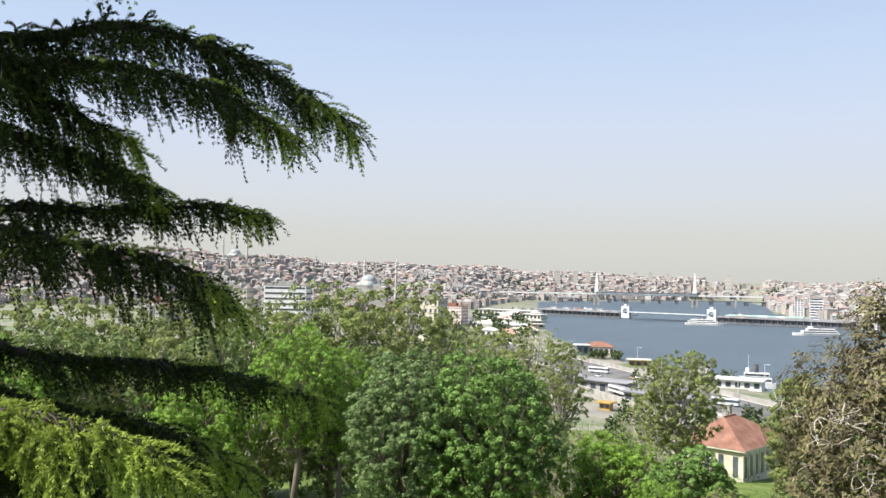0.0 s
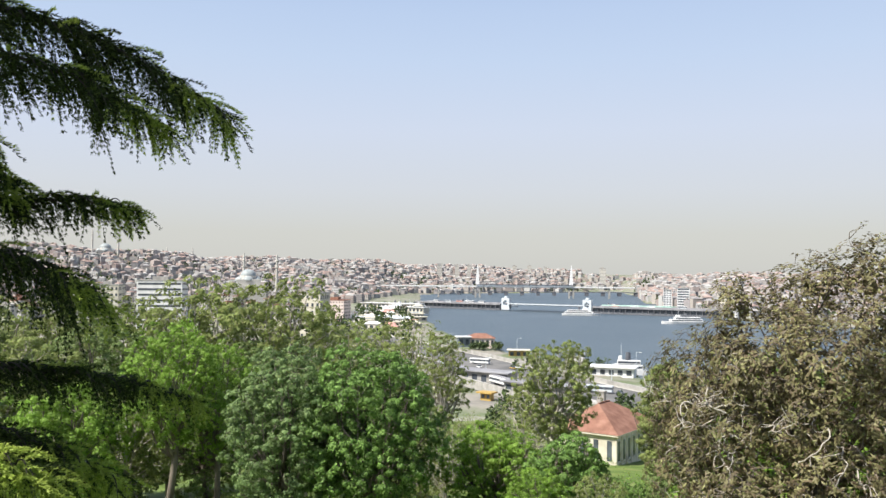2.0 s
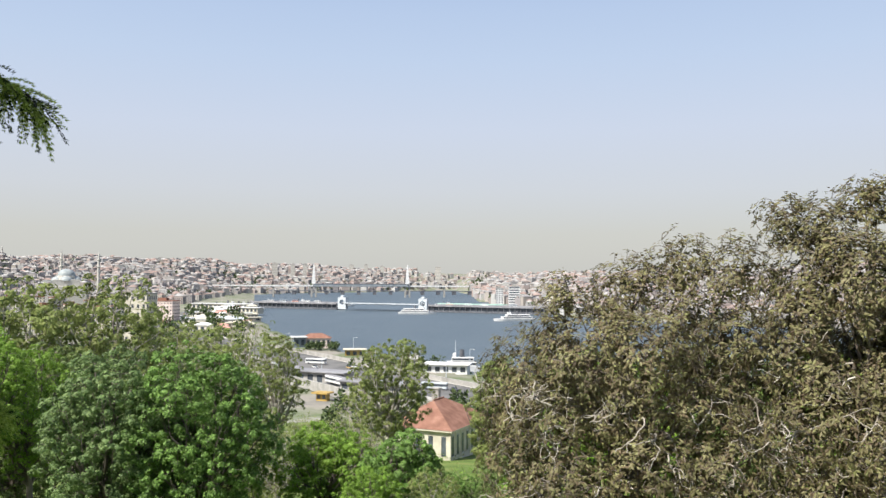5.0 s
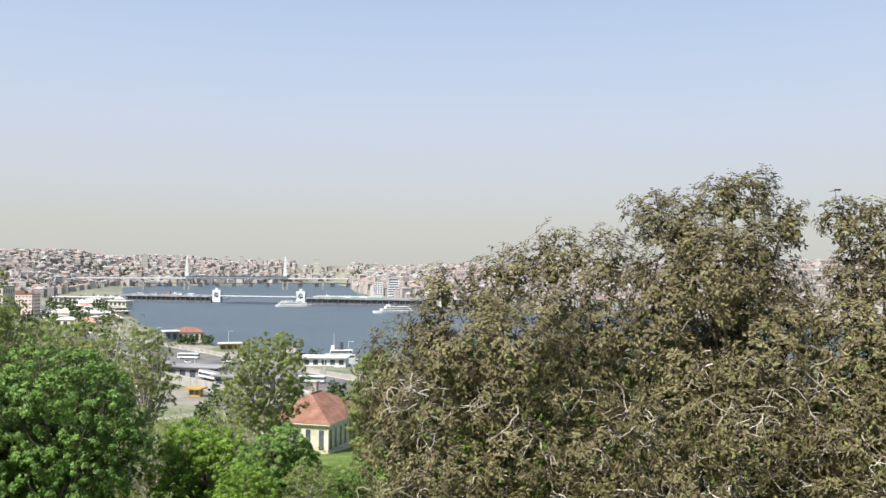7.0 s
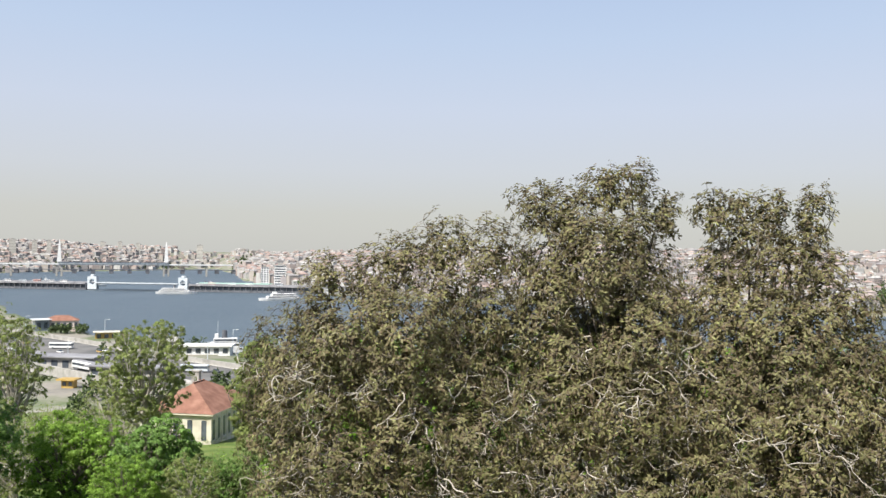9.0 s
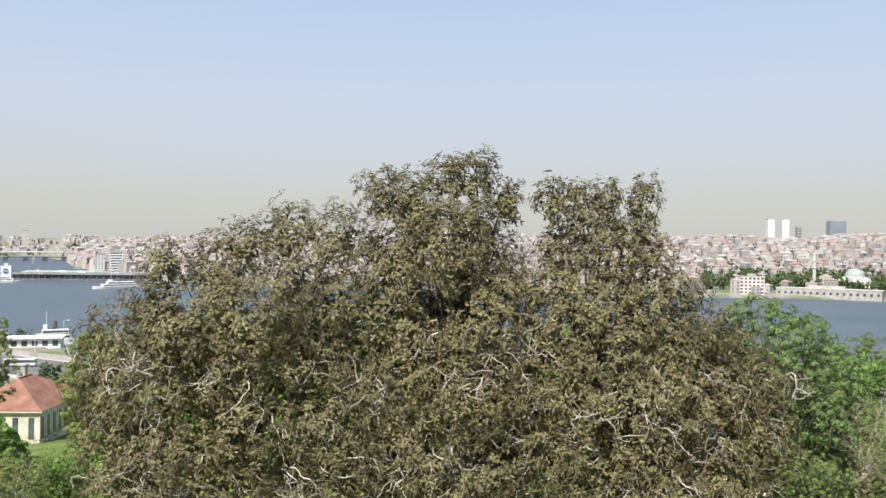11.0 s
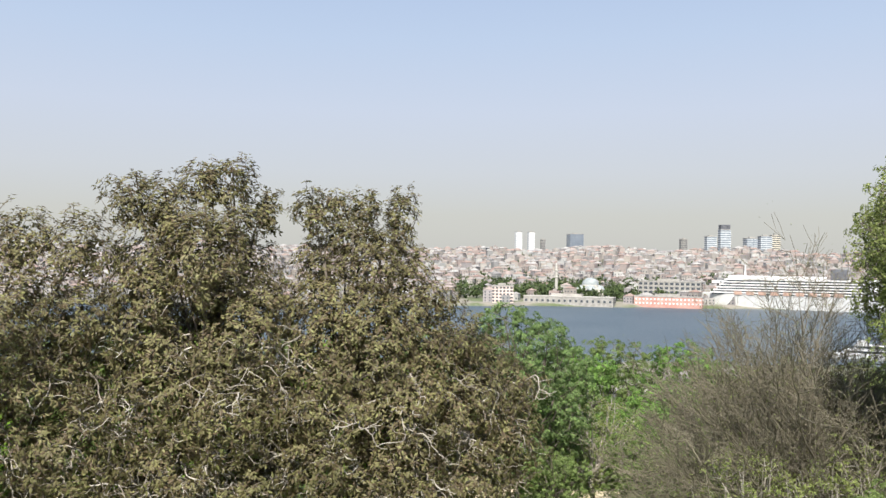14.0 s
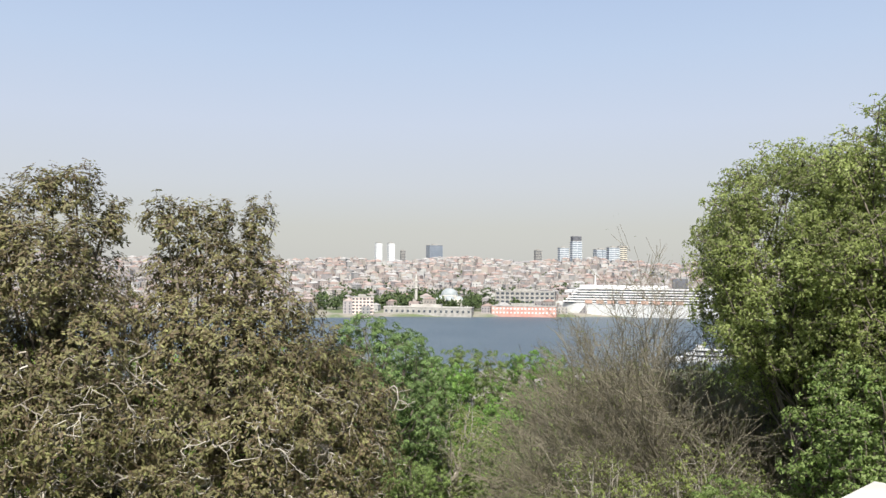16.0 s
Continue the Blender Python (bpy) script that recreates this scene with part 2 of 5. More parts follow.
def thing(name, label, category, x=0.0, y=0.0, z=0.0, rz=0.0, group="", kind=""):
    ob = new(name)
    ob.matrix_basis = pose(x, y, z, 0, 0, rz)
    return tagged(ob, label, category, group, kind)


def part(name, bm, mat, parent, label="", smooth=False):
    me = bpy.data.meshes.new(name)
    bm.to_mesh(me)
    bm.free()
    me.materials.append(mat)
    if smooth:
        me.shade_smooth()
    ob = new(name, me)
    ob.parent = parent
    return tagged(ob, label)


def part_mesh(name, me, parent, label=""):
    ob = new(name, me)
    ob.parent = parent
    return tagged(ob, label)


def box(bm, x0, x1, y0, y1, z0, z1):
    vs = [bm.verts.new(p) for p in ((x0, y0, z0), (x1, y0, z0), (x1, y1, z0), (x0, y1, z0), (x0, y0, z1), (x1, y0, z1), (x1, y1, z1), (x0, y1, z1))]
    for f in ((3, 2, 1, 0), (4, 5, 6, 7), (0, 1, 5, 4), (1, 2, 6, 5), (2, 3, 7, 6), (3, 0, 4, 7)):
        bm.faces.new([vs[i] for i in f])
    return vs


def boxes(*spans):
    bm = bmesh.new()
    for s in spans:
        box(bm, *s)
    return bm


def bevelled(width, *spans):
    bm = boxes(*spans)
    bmesh.ops.bevel(bm, geom=bm.edges[:], offset=width, segments=1, affect="EDGES")
    return bm


def turned(profile, n=20):
    """A body of revolution from (radius, z) pairs."""
    bm = bmesh.new()
    rings = []
    for r, z in profile:
        if r < 1e-6:
            rings.append([bm.verts.new((0, 0, z))])
        else:
            rings.append([bm.verts.new((r * math.cos(2 * math.pi * i / n), r * math.sin(2 * math.pi * i / n), z)) for i in range(n)])
    for a, b in zip(rings, rings[1:]):
        for i in range(n):
            j = (i + 1) % n
            if len(a) == 1 and len(b) > 1:
                bm.faces.new((a[0], b[j], b[i])[::-1])
            elif len(b) == 1 and len(a) > 1:
                bm.faces.new((a[i], a[j], b[0]))
            elif len(a) > 1:
                bm.faces.new((a[i], a[j], b[j], b[i]))
    return bm


def moved(bm, m):
    bmesh.ops.transform(bm, matrix=m, verts=bm.verts[:])
    return bm


# ---- ground: park slope, coast, city hills ----
def near_shore(az):
    return np.interp(az, [-180, 6.0, 6.9, 8, 10, 12, 15, 18, 22, 30, 60, 80, 100, 104, 180], [9000, 9000, 900, 740, 640, 570, 500, 455, 430, 400, 400, 430, 470, 9000, 9000])


def far_shore(az):
    return np.interp(az, [-180, 2.0, 4.4, 6, 9, 13, 17, 19, 20.6, 21.5, 23, 25.2, 30, 40, 50, 60, 68, 80, 90, 104, 180],
                     [1400, 1400, 1900, 2250, 2450, 2600, 2800, 3100, 3000, 1850, 1420, 1190, 1060, 960, 910, 900, 925, 955, 1010, 1100, 1100])


def hill(az):
    """Height of the ridge behind the far shore."""
    return np.interp(az, [-180, -40, -16, -10, -4, 0, 5, 10, 15, 20, 24, 28, 34, 45, 60, 70, 80, 90, 120, 180], [60, 92, 98, 86, 82, 86, 80, 73, 68, 60, 50, 48, 52, 56, 50, 54, 55, 46, 40, 60])


def rise(az):
    return np.interp(az, [-180, -30, -18, -11, -6, 0, 10, 20, 24, 30, 45, 60, 90, 180], [1100, 800, 640, 660, 1150, 1350, 900, 900, 2200, 1500, 800, 800, 800, 900])


def height(az, d):
    az, d = np.asarray(az, float), np.asarray(d, float)
    park = np.interp(d, [0, 5.2, 7.5, 14, 42, 70, 110, 160, 220, 290, 420, 900], [50.4, 50.4, 43, 40.5, 37, 31, 22, 13, 6.5, 3.6, 3.0, 4.0])
    near, far = near_shore(az), far_shore(az)
    s = np.clip((d - far) / rise(az), 0, 1)
    up = 2.4 + (hill(az) - 2.4) * (s * s * (3 - 2 * s) * 0.55 + s * 0.45)
    up = up + 6 * np.sin(az * 0.7 + d * 0.004) * s
    land = np.where(d < far, park, np.where(near > 5000, np.maximum(up, 4.0), up))
    wet = (d > near) & (d < far)
    return np.where(wet, -4.0, land)


def build_ground():
    azs = np.arange(-180, 180, 1.0)
    ds = np.concatenate([np.arange(0.5, 8, 0.75), np.arange(8, 60, 4), np.arange(60, 300, 10), np.arange(300, 1300, 20), np.arange(1300, 3300, 60), np.array([3400, 3700, 4100, 4600, 4950])])
    A, D = np.meshgrid(azs, ds, indexing="ij")
    Z = height(A, D)
    X, Y = D * np.sin(np.radians(A)), D * np.cos(np.radians(A))
    Z = Z + np.where((D > 12) & (D < 300), 0.4 * np.sin(X * 0.13) * np.cos(Y * 0.11), 0)
    V = np.stack([X, Y, Z], -1).reshape(-1, 3)
    na, nd = len(azs), len(ds)
    i, j = np.meshgrid(np.arange(na), np.arange(nd - 1), indexing="ij")
    i2 = (i + 1) % na
    F = np.stack([i * nd + j, i * nd + j + 1, i2 * nd + j + 1, i2 * nd + j], -1).reshape(-1, 4)
    dm = ((ds[:-1] + ds[1:]) / 2)[None, :].repeat(na, 0).reshape(-1)
    V = np.vstack([V, [[0, 0, 50.4]]])
    faces = F.tolist() + [[len(V) - 1, k * nd, ((k + 1) % na) * nd] for k in range(na)]
    idx = np.concatenate([np.where(dm < 5.2, 2, np.where(dm < 285, 0, 1)), np.full(na, 2)])
    ob = new("ground", mesh_of("ground", V, faces, [GRASS, URBAN, PALE_PAVING], idx))
    ob.data.shade_smooth()
    tagged(ob, "grassy park slope falling to the shore and built-up hills", "ground", kind="structure")
    ring = [plan(a, 4940) for a in range(0, 360, 4)]
    me = mesh_of("water", [(x, y, 0.0) for x, y in ring] , [list(range(len(ring)))[::-1]], WATER)
    tagged(new("water", me), "choppy blue-grey estuary water", "water", kind="structure")


build_ground()


# ---- trees ----
def tubes(paths, sides=5):
    """Verts and faces of tapered tubes: paths are (points (n, 3), radii (n,))."""
    V, F, base = [], [], 0
    ang = np.arange(sides) * 2 * math.pi / sides
    ca, sa = np.cos(ang), np.sin(ang)
    for P, R in paths:
        n = len(P)
        T = np.gradient(P, axis=0)
        T /= np.linalg.norm(T, axis=1)[:, None] + 1e-9
        ref = np.where(np.abs(T[:, 2:3]) > 0.9, np.array([[1.0, 0, 0]]), np.array([[0, 0, 1.0]]))
        U = np.cross(T, ref)
        U /= np.linalg.norm(U, axis=1)[:, None] + 1e-9
        W = np.cross(T, U)
        ring = P[:, None, :] + R[:, None, None] * (U[:, None, :] * ca[None, :, None] + W[:, None, :] * sa[None, :, None])
        V.append(ring.reshape(-1, 3))
        i, j = np.meshgrid(np.arange(n - 1), np.arange(sides), indexing="ij")
        j2 = (j + 1) % sides
        F.append(base + np.stack([i * sides + j, i * sides + j2, (i + 1) * sides + j2, (i + 1) * sides + j], -1).reshape(-1, 4))
        base += n * sides
    return np.vstack(V), np.vstack(F)


def blades(P, D, S, length, width, fold=0.2):
    """Leaf-shaped quads: base points P, directions D, side vectors S."""
    n = len(P)
    N = np.cross(D, S)
    mid = P + D * (0.45 * length)[:, None] + N * (fold * width)[:, None]
    V = np.stack([P, mid + S * (width / 2)[:, None], P + D * length[:, None], mid - S * (width / 2)[:, None]], 1).reshape(-1, 3)
    F = np.arange(n * 4).reshape(n, 4)
    return V, F


def unit(v):
    return v / (np.linalg.norm(v, axis=-1, keepdims=True) + 1e-9)


def curve_pts(a, b, n, rng, sag=0.0, wander=0.08):
    t = np.linspace(0, 1, n)[:, None]
    L = np.linalg.norm(b - a)
    P = a + (b - a) * t
    off = rng.normal(size=(2, 3)) * wander * L
    return P + np.sin(t * math.pi) * off[0] + np.sin(t * 2 * math.pi) * off[1] * 0.5 + np.array([0, 0, -sag * L]) * (t * (1 - t)) * 4


def grow(rng, lobes, trunk_top, trunk_r, clusters, leaves, leaf, spread, shell=0.35, droop=0.3, limb_r=0.14, twig_r=0.022, base_lean=(0, 0), dead=0, hollow=0.0, whorl=False):
    """Wood, bare branches and leaves of a broadleaf tree at the origin. lobes: (x, y, z, radius, radius up).

    hollow: how far clumps keep out of neighbouring boughs; whorl: leaves hang in stars from the twig ends."""
    lobes = np.array(lobes, float)
    bx, by = base_lean
    paths = []
    top = np.array([0.0, 0.0, trunk_top])
    trunk = curve_pts(np.array([bx, by, -1.0]), top, 9, rng, wander=0.02)
    paths.append((trunk, np.linspace(trunk_r, trunk_r * 0.6, 9)))
    nodes = [trunk[4:]]
    for lx, ly, lz, lr, lh in lobes:
        k = rng.integers(5, 9)
        end = np.array([lx, ly, lz + lh * 0.35])
        limb = curve_pts(trunk[k], end, 10, rng, sag=0.06, wander=0.05)
        paths.append((limb, np.linspace(limb_r, twig_r * 1.4, 10)))
        nodes.append(limb[2:])
        for _ in range(4 if len(lobes) < 25 else 1):
            d = unit(rng.normal(size=3) + np.array([0, 0, 0.5]))
            e = np.array([lx, ly, lz]) + d * np.array([lr, lr, lh]) * 0.75
            side = curve_pts(limb[rng.integers(3, 8)], e, 8, rng, sag=0.05, wander=0.09)
            paths.append((side, np.linspace(limb_r * 0.5, twig_r, 8)))
            nodes.append(side[2:])
    nodes = np.vstack(nodes)
    w = lobes[:, 3] * lobes[:, 4]
    many = clusters * (4 if hollow else 1)
    pick = rng.choice(len(lobes), many, p=w / w.sum())
    d = unit(rng.normal(size=(many, 3)))
    u = rng.random(many) ** shell
    bumpy = 0.90 + 0.16 * np.sin(d[:, 0] * 5 + pick) * np.sin(d[:, 1] * 6 + 2 * pick) + 0.08 * rng.normal(size=many)
    C = lobes[pick, :3] + d * lobes[pick][:, [3, 3, 4]] * (u * bumpy)[:, None]
    if hollow:
        away = np.linalg.norm((C[:, None, :] - lobes[None, :, :3]) / lobes[None][:, :, [3, 3, 4]], axis=2)
        away[np.arange(many), pick] = 9
        keep = np.flatnonzero(away.min(1) > hollow)[:clusters]
        C, d = C[keep], d[keep]
        clusters = len(C)
    order = np.argsort(np.linalg.norm(C - top, axis=1))
    C, d = C[order], d[order]
    mid = lobes[:, :3].mean(0)
    facing = unit(d + 0.5 * unit(C - mid) + np.array([0, 0, 0.45]))
    for c in C:
        k = np.argmin(((nodes - c) ** 2).sum(1) + 0.6 * np.maximum(nodes[:, 2] - c[2], 0) ** 2)
        a = nodes[k]
        tw = curve_pts(a, c, 4, rng, sag=-0.05, wander=0.12)
        paths.append((tw, np.linspace(twig_r, twig_r * 0.45, 4)))
        if rng.random() < 0.5:
            nodes = np.vstack([nodes, tw[2:4]])
    bare, low = [], C[C[:, 2] < np.quantile(C[:, 2], 0.62)] if dead else C
    for k in range(dead):  # leafless, contorted pale branches standing out of the crown
        a = low[rng.integers(len(low) // 3, len(low))]
        out = unit((a - mid) * np.array([1, 1, 0.2]) + rng.normal(size=3) * 0.5)
        start = a - out * 1.3
        pts = [start]
        head_ = out.copy()
        steps = int(rng.integers(8, 17))
        for _ in range(steps):
            head_ = unit(head_ + rng.normal(size=3) * 0.40 + np.array([0, 0, -0.10]))
            pts.append(pts[-1] + head_ * 0.24)
        pts = np.array(pts)
        bare.append((pts, np.linspace(0.048, 0.016, len(pts))))
        for _ in range(5):
            st = pts[rng.integers(2, len(pts))]
            h2 = unit(head_ + rng.normal(size=3) * 0.9)
            tw2 = [st]
            for _ in range(7):
                h2 = unit(h2 + rng.normal(size=3) * 0.42)
                tw2.append(tw2[-1] + h2 * 0.17)
            bare.append((np.array(tw2), np.linspace(0.022, 0.010, 8)))
    n = clusters * leaves
    cc, ff = np.repeat(C, leaves, 0), np.repeat(facing, leaves, 0)
    ln = leaf * (0.7 + 0.6 * rng.random(n))
    if whorl:
        around = rng.normal(size=(n, 3))
        around = unit(around - (around * ff).sum(1)[:, None] * ff)
        D = unit(around + ff * (0.35 * rng.random((n, 1)) - 0.05) + np.array([0, 0, -droop]))
        P = cc + around * 0.04 + rng.normal(size=(n, 3)) * spread
        S = unit(np.cross(D, ff + rng.normal(size=(n, 3)) * 0.25))
    else:
        v = unit(rng.normal(size=(n, 3)) + ff * 1.1)
        size_ = np.repeat(spread * (0.7 + 0.6 * rng.random(clusters)), leaves)
        P = cc + v * np.array([1, 1, 0.8]) * (size_ * (0.7 + 0.35 * rng.random(n)))[:, None]
        D = rng.normal(size=(n, 3))
        D = unit(unit(D - (D * v).sum(1)[:, None] * v) + 0.25 * v + np.array([0, 0, -droop]))
        S = unit(np.cross(D, v + rng.normal(size=(n, 3)) * 0.3))
        P = P - D * (ln * 0.5)[:, None]
    return paths, bare, (P, D, S, ln)


def tree_meshes(name, seed, lobes, trunk_top, trunk_r, clusters, leaves, leaf, aspect, spread, leaf_mat, bark, **more):
    rng = np.random.default_rng(seed)
    paths, bare, (P, D, S, ln) = grow(rng, lobes, trunk_top, trunk_r, clusters, leaves, leaf, spread, **more)
    big, thin = [p for p in paths if len(p[0]) > 5], [p for p in paths if len(p[0]) <= 5]
    V, F = tubes(big, 5)
    if thin:
        V2, F2 = tubes(thin, 3)
        F = np.vstack([F, F2 + len(V)])
        V = np.vstack([V, V2])
    pale = np.zeros(len(F), int)
    if bare:
        V3, F3 = tubes(bare, 4)
        F = np.vstack([F, F3 + len(V)])
        V = np.vstack([V, V3])
        pale = np.concatenate([pale, np.ones(len(F3), int)])
    wood = mesh_of(name + "_trunk", V, F, [bark, PALE_BARK], pale)
    wood.shade_smooth()
    LV, LF = blades(P, D, S, ln, ln * aspect)
    return wood, mesh_of(name + "_crown", LV, LF, leaf_mat)


def plant(meshes, label, az, d, z=None, turn=0.0, size=1.0, group=""):
    x, y = plan(az, d)
    z = float(height(az, d)) if z is None else z
    ob = thing("tree", label, "tree", x, y, z, 0, group)
    ob.matrix_basis = pose(x, y, z, 0, 0, turn) @ Matrix.Scale(size, 4)
    part_mesh("trunk", meshes[0], ob)
    part_mesh("crown", meshes[1], ob)
    return ob


def crown_at(base_az, base_d, spots):
    """Lobes relative to a trunk's foot, from bearings: (bearing, distance, height above the sea, radius, radius up)."""
    bx, by = plan(base_az, base_d)
    bz = float(height(base_az, base_d))
    return [(plan(a, d)[0] - bx, plan(a, d)[1] - by, z - bz, r, h) for a, d, z, r, h in spots]


def round_lobes(rng, r, z0, z1, n=34):
    """An uneven rounded crown between two heights, made of many small boughs."""
    out = []
    zm, hh = (z0 + z1) / 2, (z1 - z0) / 2
    for k in range(n):
        c = 1 - 2 * (k + 0.5) / n
        a = k * 2.39996 + 0.5 * rng.random()
        s_ = math.sqrt(max(0.0, 1 - c * c))
        f = 0.70 + 0.16 * rng.random()
        small = 0.28 + 0.14 * rng.random()
        out.append((math.cos(a) * s_ * r * f, math.sin(a) * s_ * r * f, zm + c * hh * f, r * small, r * small * 0.85))
    out.append((0, 0, zm, r * 0.5, hh * 0.5))
    return out


def up(el, d):
    """Height above the sea of what stands at that elevation angle and distance."""
    return EYE + d * math.tan(radians(el))


def simple_tree(label, seed, az, d, top_el, r, crown_h, leaf_mat, bark, clusters, leaves, leaf, spread, **more):
    rng = np.random.default_rng(seed)
    z = float(height(az, d))
    ht = up(top_el, d) - z
    lobes = round_lobes(rng, r, max(1.2, ht - crown_h), ht)
    me = tree_meshes("tree", seed, lobes, max(1.5, ht - crown_h * 0.75), (0.018 * ht + 0.06) * (0.45 if d < 45 else 1.0), clusters, leaves, leaf, 0.5, spread, leaf_mat, bark, **more)
    return plant(me, label, az, d, z)


# the bronze-leaved trees that fill the middle of the view
B = dict(leaf_mat=LEAF_BROWN, bark=BARK, aspect=0.42, spread=0.07, shell=0.32, droop=0.22, limb_r=0.12, twig_r=0.021, dead=150, hollow=0.3, whorl=True)
bronze = "large broadleaf tree with bronze-olive drooping leaves and pale twigs"


def bronze_tree(seed, az, d, trunk_top, spots_):
    spots_ = [(a_, d_, z_ + (0.3 if z_ > 50 else 0.0), r_, h_) for a_, d_, z_, r_, h_ in spots_]
    me_ = tree_meshes("bronze", seed, crown_at(az, d, spots_), trunk_top, 0.34, 6800, 9, 0.235, **B)
    return plant(me_, bronze, az, d)


bronze_tree(11, 32, 43, 7.0, [(27.2, 42, 50.6, 1.6, 1.5), (30.6, 43, 50.8, 2.0, 2.0), (32.6, 42, 51.6, 1.6, 1.5), (35.0, 42, 52.2, 1.9, 1.9), (38.4, 41, 51.8, 2.1, 2.2), (24.6, 43, 47.0, 2.4, 2.8), (28.5, 40, 47.8, 2.6, 2.6), (29.5, 44, 46.0, 3.0, 3.2), (33.0, 39, 48.4, 2.6, 2.6),
     (36.0, 44, 48.0, 2.8, 3.0), (39, 42, 46.5, 2.6, 3.2), (24.8, 41, 42.8, 2.6, 2.8), (28, 39, 42.6, 2.8, 2.6), (33, 39, 43.0, 3.0, 2.8), (38, 39, 43.2, 2.8, 2.8), (26, 38, 40.0, 2.4, 2.0), (35, 38, 40.0, 2.6, 2.0), (26.5, 41, 49.0, 1.8, 1.8), (30.5, 41, 49.6, 2.0, 1.8), (35, 41, 50.0, 2.0, 1.8), (38.5, 41, 49.2, 2.0, 2.0), (23.8, 42, 45.0, 1.8, 2.0), (27, 40, 45.4, 2.4, 2.2), (31.5, 39, 45.8, 2.4, 2.2), (36.5, 40, 46.0, 2.4, 2.2), (24.5, 39, 40.6, 2.2, 2.0), (30.5, 38, 40.6, 2.4, 2.0), (39, 38.5, 40.8, 2.2, 2.0)])
bronze_tree(12, 46, 42, 9.0, [(41.0, 42, 54.4, 1.4, 1.5), (43.2, 42, 54.2, 1.5, 1.6), (45.6, 42, 55.2, 1.4, 1.3), (47.4, 42, 55.4, 1.5, 1.4), (49.6, 43, 54.0, 1.1, 1.4), (42.2, 42, 51.6, 2.2, 2.2), (45.6, 40, 51.6, 2.2, 2.4), (48.4, 43, 51.0, 2.1, 2.2), (41.4, 41, 48.4, 2.6, 2.6), (45, 44, 48.2, 2.8, 2.8),
     (48.8, 40, 47.8, 2.6, 2.8), (43, 39, 45.2, 2.8, 2.6), (47, 39, 44.6, 2.8, 2.6), (50.6, 41, 43.6, 2.6, 2.8), (41.4, 40, 41.4, 2.6, 2.4), (46, 38, 40.8, 2.8, 2.4), (42, 40.5, 50.0, 2.0, 1.8), (46.5, 42, 49.8, 2.2, 1.8), (49.6, 41, 49.4, 1.8, 2.0), (44.2, 41, 53.0, 1.8, 1.6), (47.6, 42, 53.2, 1.7, 1.6), (43, 40, 47.0, 2.4, 2.2), (47, 40, 46.6, 2.4, 2.2), (49.6, 39.5, 45.4, 2.2, 2.2), (43.6, 38.5, 42.6, 2.4, 2.2), (49, 39, 41.6, 2.4, 2.2)])
bronze_tree(13, 55, 43, 8.0, [(52.6, 42, 54.0, 1.2, 1.4), (54.2, 43, 54.3, 1.1, 1.2), (56.2, 43, 54.0, 1.3, 1.3), (58.6, 43, 54.0, 1.1, 1.5), (53.2, 43, 51.4, 1.7, 2.0), (56.4, 42, 51.2, 1.9, 2.0), (59.2, 43, 51.0, 1.5, 1.8), (61.0, 43, 49.6, 1.6, 1.5), (53.2, 41, 48.2, 2.5, 2.5), (57.0, 41, 48.0, 2.6, 2.6),
     (60.6, 42, 47.2, 2.4, 2.4), (64.2, 43, 46.8, 2.1, 1.9), (54, 39, 44.4, 2.7, 2.6), (58.4, 40, 44.2, 2.8, 2.6), (62.6, 41, 43.6, 2.7, 2.6), (66.0, 42, 42.8, 2.2, 2.4), (56, 38, 40.6, 2.6, 2.2), (61, 39, 40.4, 2.6, 2.2), (52.6, 41, 49.8, 1.8, 1.8), (55.6, 41, 49.6, 2.0, 1.8), (58.8, 42, 49.2, 1.8, 1.8), (62.6, 42, 48.0, 1.8, 1.6), (66.4, 43, 45.4, 1.9, 1.8), (52.6, 40, 46.2, 2.2, 2.2), (56, 40, 46.2, 2.4, 2.2), (60, 40.5, 45.4, 2.4, 2.2), (64, 41.5, 45.0, 2.2, 2.0), (53.4, 38.5, 42.2, 2.2, 2.2), (58.6, 39, 42.0, 2.4, 2.2), (64, 40, 41.2, 2.2, 2.0), (54.6, 42.5, 52.8, 1.5, 1.3), (57.8, 43, 52.6, 1.5, 1.3)])

# park trees, one by one
CLUMPY = dict(shell=0.16, droop=0.25, hollow=0.8)
AIRY = dict(shell=0.25, droop=0.2, hollow=0.6)
simple_tree("dense dark green chestnut tree on the park slope", 21, -2.2, 71, -4.6, 5.0, 17, LEAF_CHESTNUT, BARK, 1300, 38, 0.25, 0.42, **CLUMPY)
simple_tree("dense fresh green chestnut tree on the park slope", 22, 3.3, 70, -4.4, 5.7, 17, LEAF_DEEP, BARK, 1600, 38, 0.25, 0.42, **CLUMPY)
simple_tree("bright yellow-green tree with a rounded top", 23, -9.6, 84, -2.9, 4.6, 12, LEAF_LIME, BARK, 800, 34, 0.24, 0.40, **CLUMPY)
simple_tree("bright yellow-green tree with a rounded top", 24, -6.9, 88, -4.1, 4.6, 13, LEAF_LIME, BARK, 800, 34, 0.24, 0.40, **CLUMPY)
simple_tree("slender pale olive plane tree with an open crown", 25, 15.6, 95, -3.9, 4.8, 12, LEAF_OLIVE, PALE_BARK, 760, 28, 0.27, 0.34, **AIRY)
simple_tree("slender pale olive tree with an open crown", 26, 8.1, 118, -3.4, 3.8, 15, LEAF_OLIVE, PALE_BARK, 560, 26, 0.27, 0.38, **AIRY)
